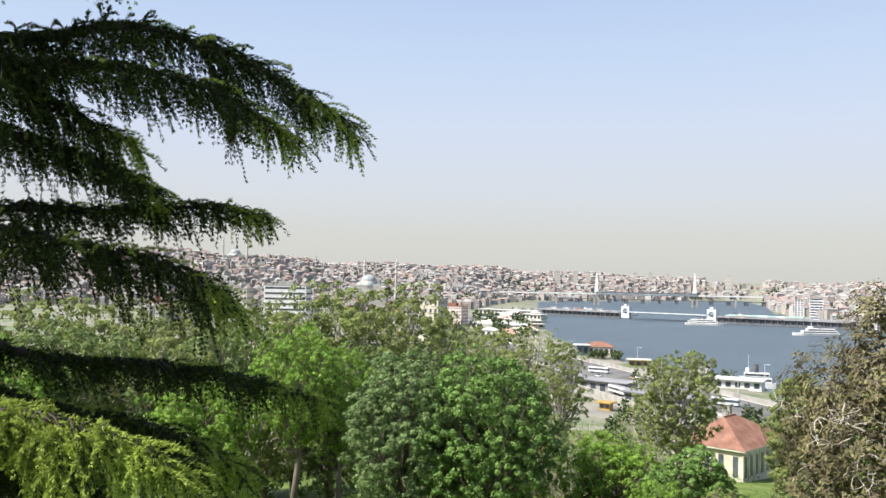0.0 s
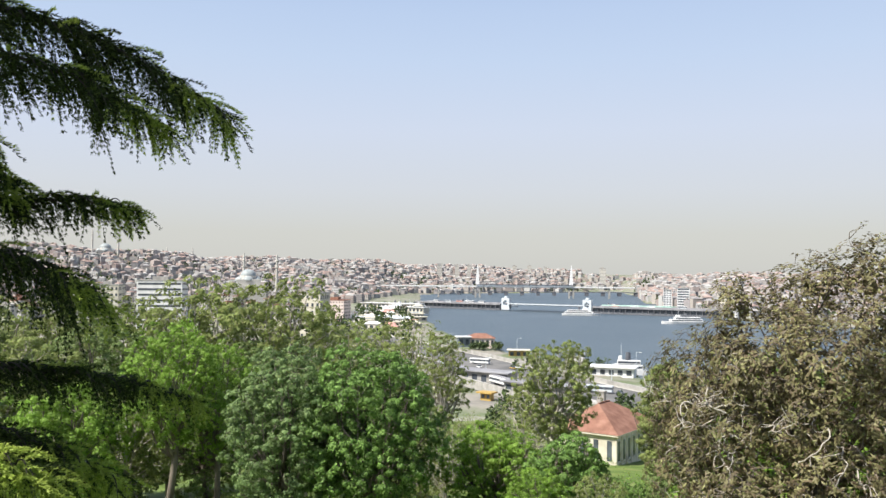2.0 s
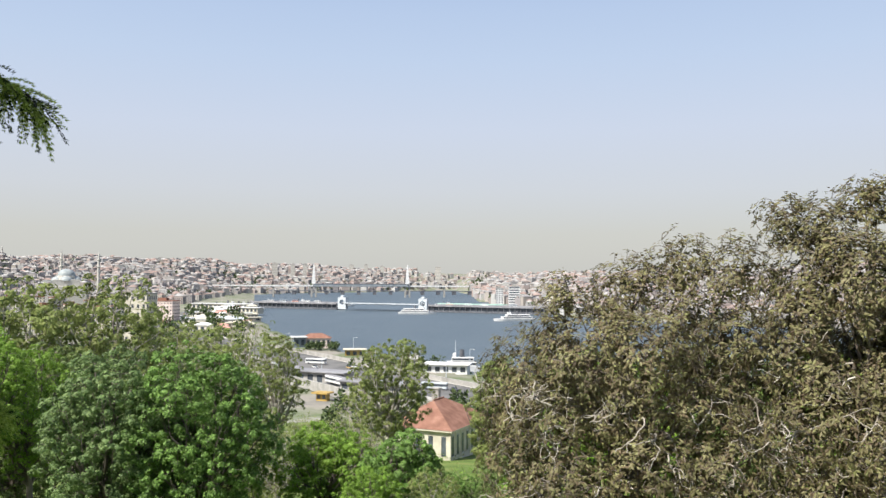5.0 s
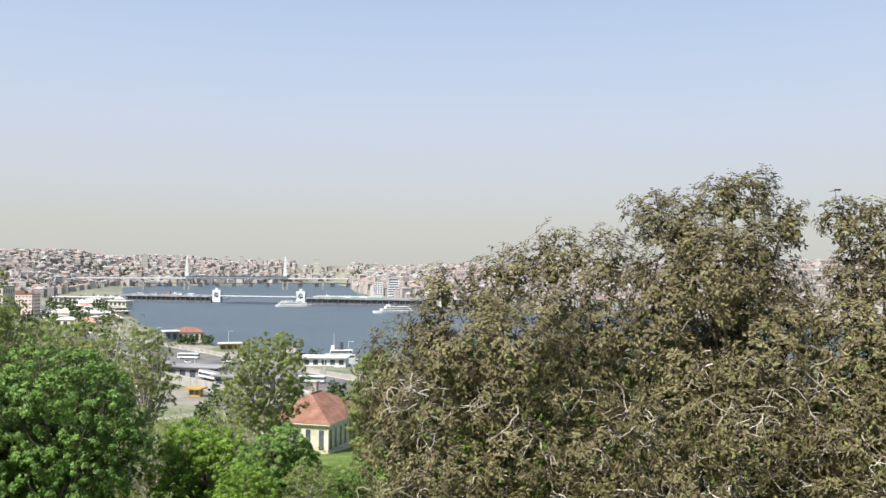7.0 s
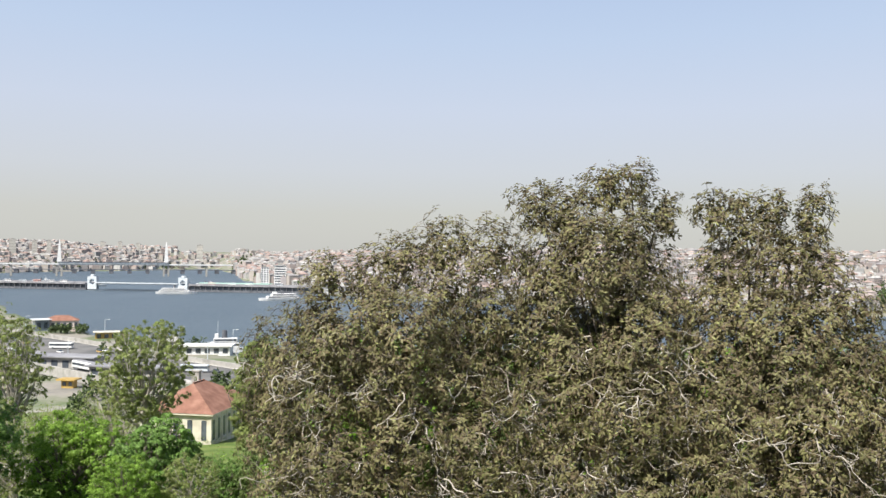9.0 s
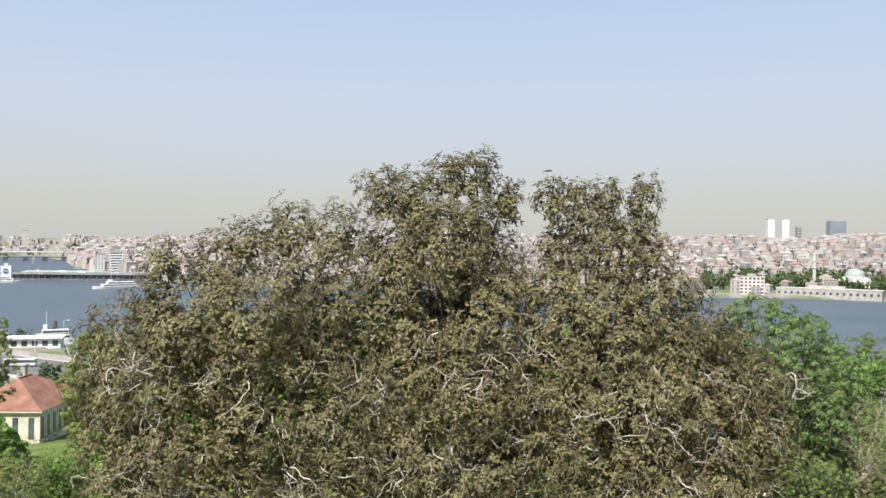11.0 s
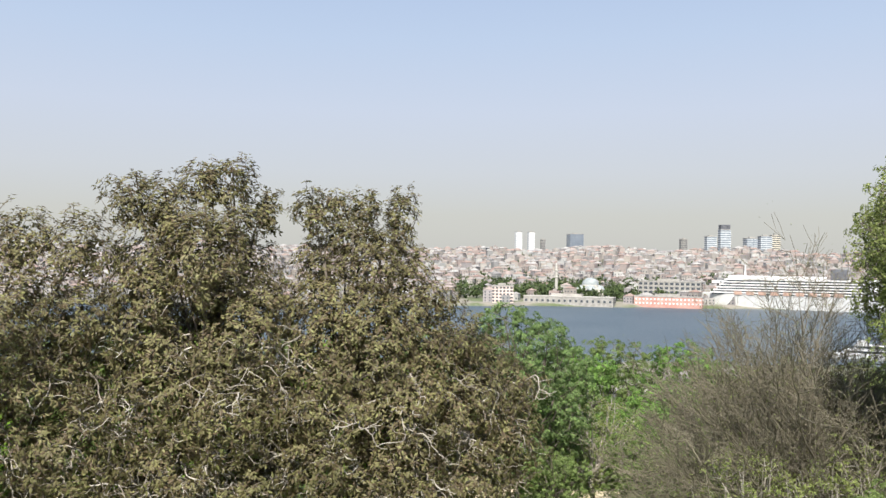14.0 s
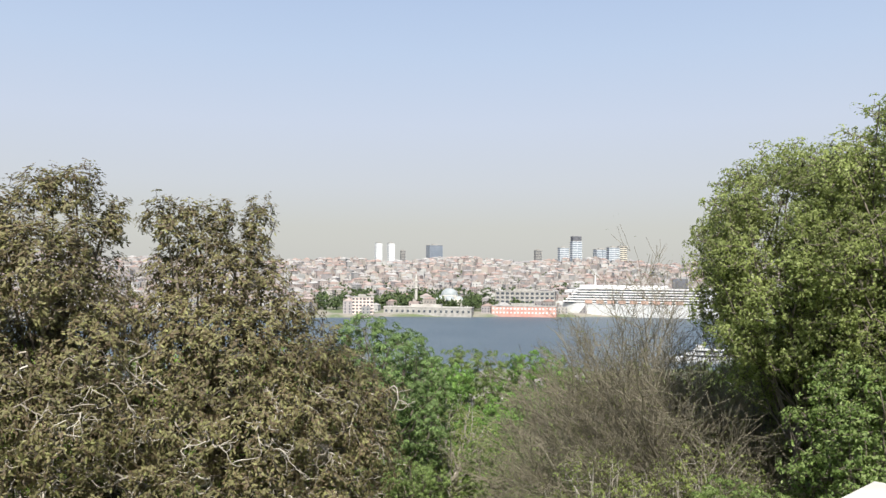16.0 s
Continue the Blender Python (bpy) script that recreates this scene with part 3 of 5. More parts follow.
simple_tree("light green young tree below the slope", 27, 11.6, 75, -10.0, 4.2, 7.2, LEAF_LIME, BARK, 800, 34, 0.23, 0.36, **CLUMPY)
simple_tree("mid green tree with drooping leaves", 28, 16.5, 68, -10.4, 2.9, 7.0, LEAF_DEEP, BARK, 620, 34, 0.24, 0.36, **CLUMPY)
simple_tree("olive-yellow tree at the edge of the grove", 29, 22.9, 74, -4.5, 2.5, 13, LEAF_OLIVE, BARK, 900, 26, 0.22, 0.34, **AIRY)
simple_tree("rich green tree beside the bronze trees", 30, 66.8, 60, -2.9, 4.9, 13, LEAF_CHESTNUT, BARK, 1300, 50, 0.17, 0.36, **CLUMPY)
simple_tree("mid green broadleaf tree in front of the water", 31, 73.0, 95, -4.9, 5.4, 14, LEAF_MID, BARK, 1100, 50, 0.20, 0.40, **CLUMPY)
simple_tree("fresh green broadleaf tree in front of the water", 32, 77.6, 90, -5.1, 5.0, 15, LEAF_DEEP, BARK, 1100, 50, 0.20, 0.40, **CLUMPY)
simple_tree("twiggy grey tree coming into thin leaf", 33, 71.6, 66, -8.6, 4.0, 8.5, LEAF_OLIVE, PALE_BARK, 1500, 6, 0.17, 0.30, shell=0.4, twig_r=0.016)
TALL = "tall leafy tree with thin stems beside the terrace"
TALL_CROWN = dict(shell=0.5, droop=0.3, limb_r=0.06)
simple_tree(TALL, 35, 93.6, 38, 8.5, 4.4, 11.0, LEAF_RIGHT, BARK, 7600, 12, 0.135, 0.26, **TALL_CROWN)
simple_tree(TALL, 36, 100.5, 37, 11.5, 5.0, 15.5, LEAF_RIGHT, BARK, 7600, 12, 0.135, 0.26, **TALL_CROWN)
simple_tree(TALL, 37, 96.9, 41, 6.4, 2.8, 10.5, LEAF_RIGHT, BARK, 2600, 12, 0.135, 0.26, **TALL_CROWN)
simple_tree(TALL, 38, 98.0, 39.5, 7.6, 2.8, 11.0, LEAF_RIGHT, BARK, 2600, 12, 0.135, 0.26, **TALL_CROWN)
simple_tree(TALL, 39, 97.8, 36.5, 2.0, 1.8, 6.0, LEAF_RIGHT, BARK, 900, 13, 0.135, 0.24, **TALL_CROWN)
simple_tree(TALL, 40, 96.2, 44, -1.5, 3.6, 12.0, LEAF_MID, BARK, 1800, 15, 0.17, 0.26, **TALL_CROWN)
simple_tree(TALL, 51, 97.6, 34.5, -4.5, 2.8, 7.5, LEAF_MID, BARK, 1700, 13, 0.15, 0.26, **TALL_CROWN)
simple_tree(TALL, 52, 95.2, 40.5, -1.0, 2.8, 8.5, LEAF_RIGHT, BARK, 2600, 12, 0.135, 0.26, **TALL_CROWN)
simple_tree(TALL, 50, 93.6, 47, -4.5, 2.6, 9.0, LEAF_MID, BARK, 1200, 15, 0.17, 0.26, **TALL_CROWN)


def bare_tree(seed, az, d, top_el, r):
    """A tree before its leaves: upswept limbs that fork into ever finer twigs."""
    rng_ = np.random.default_rng(seed)
    z = float(height(az, d))
    ht = up(top_el, d) - z
    root = thing("tree", "nearly bare tree with fine upswept grey-brown twigs", "tree", *plan(az, d), z)
    paths, buds = [], []

    def fork(p, dirn, L, rad, level):
        q = p + dirn * L
        pts = curve_pts(p, q, 6, rng_, sag=0.05, wander=0.05)
        paths.append((pts, np.linspace(rad, rad * 0.55, 6)))
        if level == 0:
            buds.append(q)
            return
        for _ in range(rng_.integers(3, 6) if level > 1 else 7):
            t = rng_.integers(2, 6)
            out = np.array([*(pts[t][:2]), 0.0]) * 0.16
            nd = unit(dirn * 0.9 + rng_.normal(size=3) * 0.48 + np.array([0, 0, 0.22]) + out * 0.25)
            fork(pts[t], nd, L * (0.58 + 0.24 * rng_.random()), rad * 0.5, level - 1)

    paths.append((np.array([[0, 0, -1], [0.05, 0, 1.2], [0, 0.1, 2.4]]), np.array([0.3, 0.24, 0.2])))
    for k in range(17):
        a = k * 2.4
        lean = 0.10 + 1.0 * (k / 16)
        fork(np.array([0, 0.1, 1.2 + 0.08 * (16 - k)]), unit(np.array([math.cos(a) * lean, math.sin(a) * lean, 1.0 - 0.35 * lean])), ht * 0.325 * (1.1 - 0.15 * lean), 0.10, 4)
    Vb, Fb = tubes([p_ for p_ in paths if p_[1][0] > 0.02], 5)
    Vt, Ft = tubes([(p_[0][::2], np.maximum(p_[1][::2], 0.010)) for p_ in paths if p_[1][0] <= 0.02], 3)
    me_ = mesh_of("bare_trunk", np.vstack([Vb, Vt]), np.vstack([Fb, Ft + len(Vb)]), BARE_BARK)
    me_.shade_smooth()
    part_mesh("trunk", me_, root)
    bud = np.array(buds)
    bud = bud[rng_.random(len(bud)) < 0.6]
    n_ = len(bud)
    Vl, Fl = blades(bud, unit(rng_.normal(size=(n_, 3))), unit(rng_.normal(size=(n_, 3))), np.full(n_, 0.09), np.full(n_, 0.04))
    part_mesh("crown", mesh_of("bare_crown", Vl, Fl, LEAF_OLIVE), root, "sparse new buds and leaflets")


bare_tree(34, 85.0, 40, -0.4, 4.6)
bare_tree(46, 82.6, 42, -3.2, 3.4)
bare_tree(47, 88.4, 41, -3.6, 3.4)


# the grove: a few kinds repeated with their own turn and size
def kind_of_tree(seed, r, h, leaf_mat, bark, clusters, leaves, leaf):
    rng = np.random.default_rng(seed)
    return tree_meshes("grove", seed, round_lobes(rng, r, h * 0.16, h), h * 0.45, 0.018 * h + 0.05, clusters, leaves, leaf, 0.5, 0.48, leaf_mat, bark, **(AIRY if leaves < 30 else CLUMPY))


KINDS = {
    "olive": (kind_of_tree(41, 6.0, 15, LEAF_OLIVE, PALE_BARK, 560, 28, 0.32), 15, "pale olive plane tree in thin spring leaf"),
    "mid": (kind_of_tree(42, 5.5, 14, LEAF_MID, BARK, 700, 46, 0.25), 14, "mid green broadleaf park tree"),
    "lime": (kind_of_tree(43, 5.0, 13, LEAF_LIME, BARK, 700, 46, 0.25), 13, "fresh yellow-green park tree"),
    "deep": (kind_of_tree(44, 5.5, 14, LEAF_DEEP, BARK, 700, 46, 0.25), 14, "dark green broadleaf park tree"),
    "thin": (kind_of_tree(45, 5.0, 14, LEAF_OLIVE, PALE_BARK, 460, 8, 0.26), 14, "twiggy tree with sparse young leaves"),
}
FIRST = {}


def grove_tree(kind, az, d, top_el, turn):
    meshes, h, label = KINDS[kind]
    z = float(height(az, d))
    size = max(0.35, (up(top_el, d) - z) / h)
    x, y = plan(az, d)
    if kind in FIRST:
        return copy_thing(FIRST[kind], pose(x, y, z, 0, 0, turn) @ Matrix.Scale(size / FIRST[kind].scale[0], 4))
    FIRST[kind] = plant(meshes, label, az, d, z, turn, size, "trees of the park")
    return FIRST[kind]


for kind, az, d, el in (
        ("olive", -7.4, 150, -0.3), ("olive", -3.1, 152, -0.15), ("olive", -12.2, 150, -1.6), ("olive", -16.5, 145, -1.7), ("olive", -21, 140, -1.4), ("olive", -26, 135, -1.0),
        ("mid", -14, 112, -3.2), ("olive", -19, 105, -3.4), ("mid", -24, 100, -3.0), ("lime", -28, 95, -4), ("olive", -12.5, 95, -7.2), ("lime", -16, 88, -6.5), ("mid", -4.8, 110, -4.6), ("thin", 0.5, 165, -2.8),
        ("mid", -7.6, 102, -6.6), ("thin", -9.8, 120, -6.6), ("lime", -11.5, 135, -6.5), ("thin", 5.6, 190, -2.7), ("olive", 2.6, 180, -3.2), ("thin", 8.4, 90, -9.6), ("thin", 10.0, 150, -9.2),
        ("thin", 13.8, 130, -7.6), ("lime", 14.5, 60, -12.5), ("olive", 18.6, 60, -15.0), ("mid", 25.0, 60, -10.5), ("olive", 28.5, 82, -4.4), ("lime", 32, 90, -6), ("olive", 40, 90, -5.5),
        ("mid", 47, 95, -5.2), ("deep", 60, 85, -5.4), ("deep", 69.4, 84, -5.8), ("mid", 67.8, 66, -9.5), ("deep", 76.2, 78, -8.0),
        ("mid", 80.5, 75, -6.5), ("mid", 74.8, 62, -11.0), ("deep", 79.6, 60, -11.5), ("olive", 83.5, 62, -6.2), ("olive", 88.0, 58, -6.0), ("mid", 91, 70, -5.6), ("mid", 95, 55, -2), ("deep", 97, 48, -4), ("mid", 90.0, 33, -13.0), ("mid", 103, 50, 0),
        ("thin", 73.5, 130, -9), ("lime", 25.5, 50, -12.5), ("mid", 22.9, 66, -12.6), ("deep", 20.2, 66, -14.2), ("lime", 30, 57, -5.0), ("mid", 36.5, 57, -4.2), ("lime", 43, 58, -4.2), ("mid", 50, 58, -4.4), ("lime", 56, 57, -4.8), ("mid", 62, 58, -5.0), ("thin", 81.5, 36, -11.5), ("thin", 88.5, 37, -10.5), ("thin", 85.5, 36, -12.0), ("mid", 28, 120, -7.5), ("mid", -32, 110, -2), ("olive", -36, 100, -2), ("olive", -1, 130, -6.0), ("mid", 1.5, 120, -6.5), ("deep", 75.4, 70, -9.5), ("mid", 77.5, 58, -12.0), ("mid", 81.6, 66, -8.5), ("olive", 82.5, 50, -11.5), ("mid", 87.5, 48, -9.5), ("mid", 69.0, 52, -12.5), ("mid", 33, 60, -11), ("lime", 41, 58, -11), ("lime", 49, 60, -11), ("mid", 58, 58, -11), ("mid", 5.5, 105, -8.0), ("olive", 6.6, 95, -10.5)):
    grove_tree(kind, az, d, el, (az * 37) % 360)


# ---- the cedar beside the terrace ----
def cedar():
    rng = np.random.default_rng(7)
    tx, ty = plan(-37, 19.5)
    tz = float(height(-37, 19.5))
    root = thing("cedar_tree", "old dark cedar with layered drooping boughs and sunlit tips", "tree", tx, ty, tz)
    foot = np.array([tx, ty, tz])
    trunk = np.array([[0, 0, -1], [0.1, 0, 6], [0.0, 0.15, 14], [0.2, 0.1, 23], [0.1, 0, 32.5]])
    wood = [(trunk, np.array([0.62, 0.5, 0.42, 0.3, 0.08]))]

    def spot(az, el, d):
        x, y = plan(az, d)
        return np.array([x, y, up(el, d)]) - foot
    # boughs: points from trunk to tip as bearing, elevation, distance
    boughs = [
        ([(-33, 12.8, 19.2), (-28.2, 13.8, 18.6), (-24.5, 14.5, 18.4), (-20.9, 15.7, 18.3), (-17.0, 15.2, 18.4), (-13.4, 14.2, 18.5), (-10.1, 12.5, 18.6), (-7.9, 11.3, 18.6), (-6.5, 10.3, 18.6)], 1.1, 1.25, 0.17),
        ([(-33, 11.3, 19.0), (-26.4, 12.8, 17.8), (-21.8, 12.9, 17.4), (-18.4, 12.9, 17.3), (-15.5, 12.2, 17.3), (-12.9, 10.9, 17.5), (-10.6, 9.5, 17.7)], 1.0, 1.1, 0.10),
        ([(-33, 13.3, 19.2), (-28.2, 12.8, 18.2), (-25.0, 10.8, 18.0), (-22.4, 9.5, 18.0), (-20.2, 8.5, 18.0)], 1.2, 1.2, 0.12),
        ([(-33, 9.3, 19.2), (-28.1, 8.8, 18.2), (-24.3, 7.9, 18.0), (-20.9, 6.8, 18.0), (-18.4, 5.4, 18.0)], 1.0, 1.0, 0.12),
        ([(-33, 3.8, 19.2), (-27.9, 4.0, 18.5), (-24.8, 4.2, 18.3), (-21.5, 4.1, 18.3), (-18.1, 4.5, 18.4), (-14.6, 4.8, 18.5), (-11.8, 4.0, 18.6)], 0.85, 0.85, 0.14),
        ([(-33, 3.4, 19.2), (-27.9, 3.0, 17.8), (-23.1, 2.0, 17.4), (-18.7, 1.4, 17.2), (-15.5, -0.1, 17.1), (-13.8, -1.2, 17.1)], 1.1, 1.25, 0.13),
        ([(-33, -3.2, 19.2), (-27.7, -3.9, 18.2), (-24.5, -4.9, 18.0), (-19.6, -5.2, 17.9), (-14.3, -5.9, 17.9), (-10.6, -6.9, 17.9), (-7.9, -7.8, 17.9)], 0.7, 0.85, 0.15),
        ([(-33, -5.7, 19.2), (-27.6, -6.9, 18.0), (-22.8, -8.1, 17.7), (-18.4, -9.2, 17.5), (-15.2, -10.7, 17.4), (-12.9, -12.1, 17.4)], 1.1, 1.2, 0.12),
        ([(-33, -7.0, 17.6), (-29.5, -7.3, 15.0), (-26.4, -7.8, 14.0), (-22.6, -8.9, 13.6), (-19.4, -9.9, 13.4), (-16.8, -11.6, 13.4)], 1.0, 1.2, 0.12), ([(-34, -6.4, 17.6), (-31, -7.0, 15.0), (-28.4, -8.0, 14.0), (-24.6, -10.2, 13.6)], 0.9, 1.1, 0.10),
        ([(-33, 16.9, 19.2), (-28.4, 18.6, 18.6), (-24.6, 18.9, 18.4), (-21.0, 18.4, 18.3)], 0.8, 0.7, 0.10),
        ([(-33, -9.7, 19.0), (-28, -10.7, 17.4), (-23, -12.2, 17.0), (-19, -14.2, 17.0)], 1.2, 1.2, 0.12),
        ([(-38, 13.3, 19.4), (-46, 15.3, 18.6), (-55, 13.3, 18.6)], 1.3, 1.1, 0.15), ([(-38, 3.4, 19.4), (-47, 4.3, 18.6), (-56, 2.4, 18.6)], 1.3, 1.1, 0.15), ([(-38, -5.7, 19.4), (-47, -5.7, 18.6), (-56, -8.7, 18.6)], 1.3, 1.1, 0.15),
        ([(-37, 20.4, 19.6), (-33, 23.4, 20), (-29, 24.4, 21)], 1.1, 0.9, 0.12), ([(-37, 20.4, 19.6), (-42, 24.4, 19), (-46, 23.4, 18)], 1.1, 0.9, 0.12)]
    shown = len(boughs)
    def bearing(x, y, z):
        d_ = math.hypot(x, y)
        return math.degrees(math.atan2(x, y)), math.degrees(math.atan2(z - EYE, d_)), d_
    # unseen crown above, added to shade the boughs: tiers all round the trunk
    for tier, z_ in enumerate((60.6, 62.8, 65.2, 67.6, 69.8)):
        long_ = 3.5 - 0.45 * tier
        for k in range(7):
            a_ = 2 * math.pi * (k / 7 + 0.37 * tier)
            boughs.append(([bearing(tx + math.cos(a_) * long_ * f_, ty + math.sin(a_) * long_ * f_, z_ + 0.5 * f_ - 0.9 * f_ * f_) for f_ in (0.25, 0.6, 1.0)], 1.3, 0.8, 0.10))
    tips, dirs, young, coarse = [], [], [], []
    for rank, (pts, reach, hang, thick) in enumerate(boughs):
        near_ = pts[-1][2] < 15
        K = np.array([spot(*p) for p in pts])
        start = np.array([np.interp(K[0][2], trunk[:, 2], trunk[:, 0]), np.interp(K[0][2], trunk[:, 2], trunk[:, 1]), K[0][2] - 0.4])
        K = np.vstack([start, K])
        seg = np.concatenate([[0], np.cumsum(np.linalg.norm(np.diff(K, axis=0), axis=1))])
        n = int(seg[-1] / 0.16)
        s = np.linspace(0, seg[-1], n)
        sm = np.stack([np.interp(s, seg, K[:, k]) for k in range(3)], 1)
        for _ in range(6):
            sm[1:-1] = (sm[:-2] + 2 * sm[1:-1] + sm[2:]) / 4
        sm += rng.normal(size=sm.shape) * 0.015
        wood.append((sm - np.array([0, 0, 0.08]), np.linspace(thick, 0.012, n)))
        T = unit(np.gradient(sm, axis=0))
        for i in range(6, n):
            f = i / n
            clump = 0.75 + 0.35 * math.sin(i * 0.55 + reach * 9) + 0.2 * rng.normal()
            for side in (-1, 1):
                lat = unit(np.cross(T[i], [0, 0, 1.0])) * side
                L = reach * max(0.25, clump) * (1.0 if f < 0.72 else 1.0 - 0.75 * (f - 0.72) / 0.28)
                dirn = unit(lat * (0.5 + 0.5 * rng.random()) + T[i] * (0.4 + 0.6 * rng.random()) + np.array([0, 0, 0.15]))
                q = np.linspace(0, 1, 6)[:, None]
                B2 = sm[i] + dirn * L * q + np.array([0, 0, -1.0]) * hang * 0.8 * L * q ** 2 + np.sin(q * 3) * rng.normal(size=3) * 0.05
                wood.append((B2, np.linspace(0.018, 0.005, 6)))
                for k in range(int(7 + 9 * L) if rank < shown else int(2 + 3 * L)):
                    u = rng.random()
                    p0 = sm[i] + dirn * L * u + np.array([0, 0, -hang * 0.8 * L * u * u])
                    l2 = (0.16 + 0.46 * rng.random() ** 1.4) * hang
                    side2 = unit(np.cross(dirn, [0, 0, 1.0])) * rng.choice([-1, 1])
                    lift = 0.35 - 1.6 * rng.random()
                    d2 = unit(side2 * (0.1 + 0.45 * rng.random()) + dirn * 0.5 + np.array([0, 0, lift]))
                    m = max(3, int(l2 / 0.055))
                    qq = np.linspace(0.1, 1, m)[:, None]
                    pp = p0 + d2 * l2 * qq + np.array([0, 0, -0.45 * l2]) * qq ** 2
                    tips.append(pp)
                    dirs.append(np.repeat(d2[None], m, 0))
                    # young: sprays painted as sunlit, mostly at tips, on tops and near boughs
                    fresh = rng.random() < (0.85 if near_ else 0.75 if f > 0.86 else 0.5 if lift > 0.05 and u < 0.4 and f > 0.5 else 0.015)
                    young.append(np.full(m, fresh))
                    coarse.append(np.full(m, rank >= shown))
    P0, D0 = np.vstack(tips), np.vstack(dirs)
    young, coarse = np.concatenate(young), np.concatenate(coarse)
    m = 9
    P = np.repeat(P0, m, 0)
    P = P + rng.normal(size=P.shape) * 0.014
    D = unit(np.repeat(D0, m, 0) * 1.2 + rng.normal(size=P.shape) * 0.45)
    S = unit(np.cross(D, rng.normal(size=P.shape)))
    big_ = np.repeat(coarse, m)
    ln = 0.07 * (0.7 + 0.6 * rng.random(len(P))) * np.where(big_, 2.6, 1.0)
    half = S * (ln * 0.14)[:, None]
    V = np.stack([P - half, P + half, P + D * ln[:, None]], 1).reshape(-1, 3)
    F = np.arange(len(P) * 3).reshape(-1, 3)
    wv, wf = tubes([w for w in wood if len(w[0]) != 6], 7)
    tv, tf = tubes([w for w in wood if len(w[0]) == 6], 3)
    trunk_me = mesh_of("cedar_trunk", np.vstack([wv, tv]), np.vstack([wf, tf + len(wv)]), DARK_BARK)
    trunk_me.shade_smooth()
    part_mesh("trunk", trunk_me, root)
    # painted sunlit colour on sprays marked young, painted shade on the rest
    part_mesh("crown", mesh_of("cedar_crown", V, F, [SHADED_FOLIAGE, LIT_FOLIAGE], np.repeat(young, m)), root)


cedar()


# ---- undergrowth and far greenery ----
def undergrowth():
    rng_ = np.random.default_rng(77)
    n_ = 5200
    az = -42 + 148 * rng_.random(n_)
    d = 16 + 230 * rng_.random(n_) ** 0.8
    lawn = ((az > -15) & (az < -8.5) & (d > 118)) | ((az > 67) & (az < 78) & (d > 58) & (d < 84)) | ((az > 9) & (d > 215) & (az < 23)) | ((np.sin(az * 1.7) * np.sin(d * 0.09) > 0.25))
    az, d = az[~lawn], d[~lawn]
    z = height(az, d)
    n_ = len(az)
    base = np.stack([d * np.sin(np.radians(az)), d * np.cos(np.radians(az)), z], 1)
    per = 18
    size_ = np.repeat(0.5 + 1.1 * rng_.random(n_), per)
    P = np.repeat(base, per, 0) + rng_.normal(size=(n_ * per, 3)) * np.array([0.8, 0.8, 0.35]) * size_[:, None] + np.array([0, 0, 0.7]) * size_[:, None]
    D = unit(rng_.normal(size=P.shape) + np.array([0, 0, 0.2]))
    S = unit(np.cross(D, rng_.normal(size=P.shape)))
    ln = 0.42 * (0.6 + 0.8 * rng_.random(len(P)))
    V, F = blades(P, D, S, ln, ln * 0.55)
    pick = np.repeat(rng_.integers(0, 3, n_), per)
    tagged(new("undergrowth", mesh_of("undergrowth", V, F, [LEAF_MID, LEAF_LIME, LEAF_OLIVE], pick)), "mixed green shrubs and undergrowth on the park slope", "shrubs", kind="stuff")


undergrowth()


def far_greenery(spots_, label):
    """Distant trees: a short trunk and an uneven crown of coarse leaf masses each."""
    rng_ = np.random.default_rng(78)
    Vs, Fs, base = [], [], 0
    for az, d, size_ in spots_:
        x, y = plan(az, d)
        z = float(height(az, d))
        k = 46
        dirn = unit(rng_.normal(size=(k, 3)))
        P = np.array([x, y, z + size_ * 0.95]) + dirn * np.array([0.62, 0.62, 0.72]) * size_ * (0.45 + 0.6 * rng_.random((k, 1)))
        D = unit(dirn * 0.5 + rng_.normal(size=(k, 3)))
        S = unit(np.cross(D, rng_.normal(size=(k, 3))))
        ln = size_ * (0.28 + 0.28 * rng_.random(k))
        V, F = blades(P, D, S, ln, ln * 0.7)
        Vs.append(V)
        Fs.append(F + base)
        base += len(V)
    tagged(new("far_trees", mesh_of("far_trees", np.vstack(Vs), np.vstack(Fs), FAR_WOOD)), label, "trees", kind="stuff")


rg = np.random.default_rng(79)
green = [(62 + 15 * rg.random(), 985 + 190 * rg.random() ** 1.3, 5 + 4 * rg.random()) for _ in range(330)]
green += [(22 + 80 * rg.random(), 1000 + 900 * rg.random(), 5 + 4 * rg.random()) for _ in range(850)]
far_greenery([g for g in green if g[1] > far_shore(g[0]) + 25], "dark green trees among the houses above the quay")
green = [(-30 + 52 * rg.random(), 1450 + 1500 * rg.random(), 6 + 5 * rg.random()) for _ in range(700)]
green += [(4 + 18 * rg.random(), 2300 + 500 * rg.random(), 6 + 4 * rg.random()) for _ in range(400)]
green += [(16 + 11 * rg.random(), 2300 + 700 * rg.random(), 3.5 + 2.5 * rg.random()) for _ in range(650)]
far_greenery([g for g in green if g[1] > far_shore(g[0]) + 20], "dark green trees among the old town houses")
far_greenery([(9.8 + 2.6 * rg.random(), 548 + 16 * rg.random(), 2.2 + 1.4 * rg.random()) for _ in range(26)] + [(13 + 8 * rg.random(), 436 + 26 * rg.random(), 2.4 + 2 * rg.random()) for _ in range(34)] + [(11 + 12 * rg.random(), 240 + 70 * rg.random(), 2.0 + 2.4 * rg.random()) for _ in range(60)], "clipped hedges and small trees along the shore")
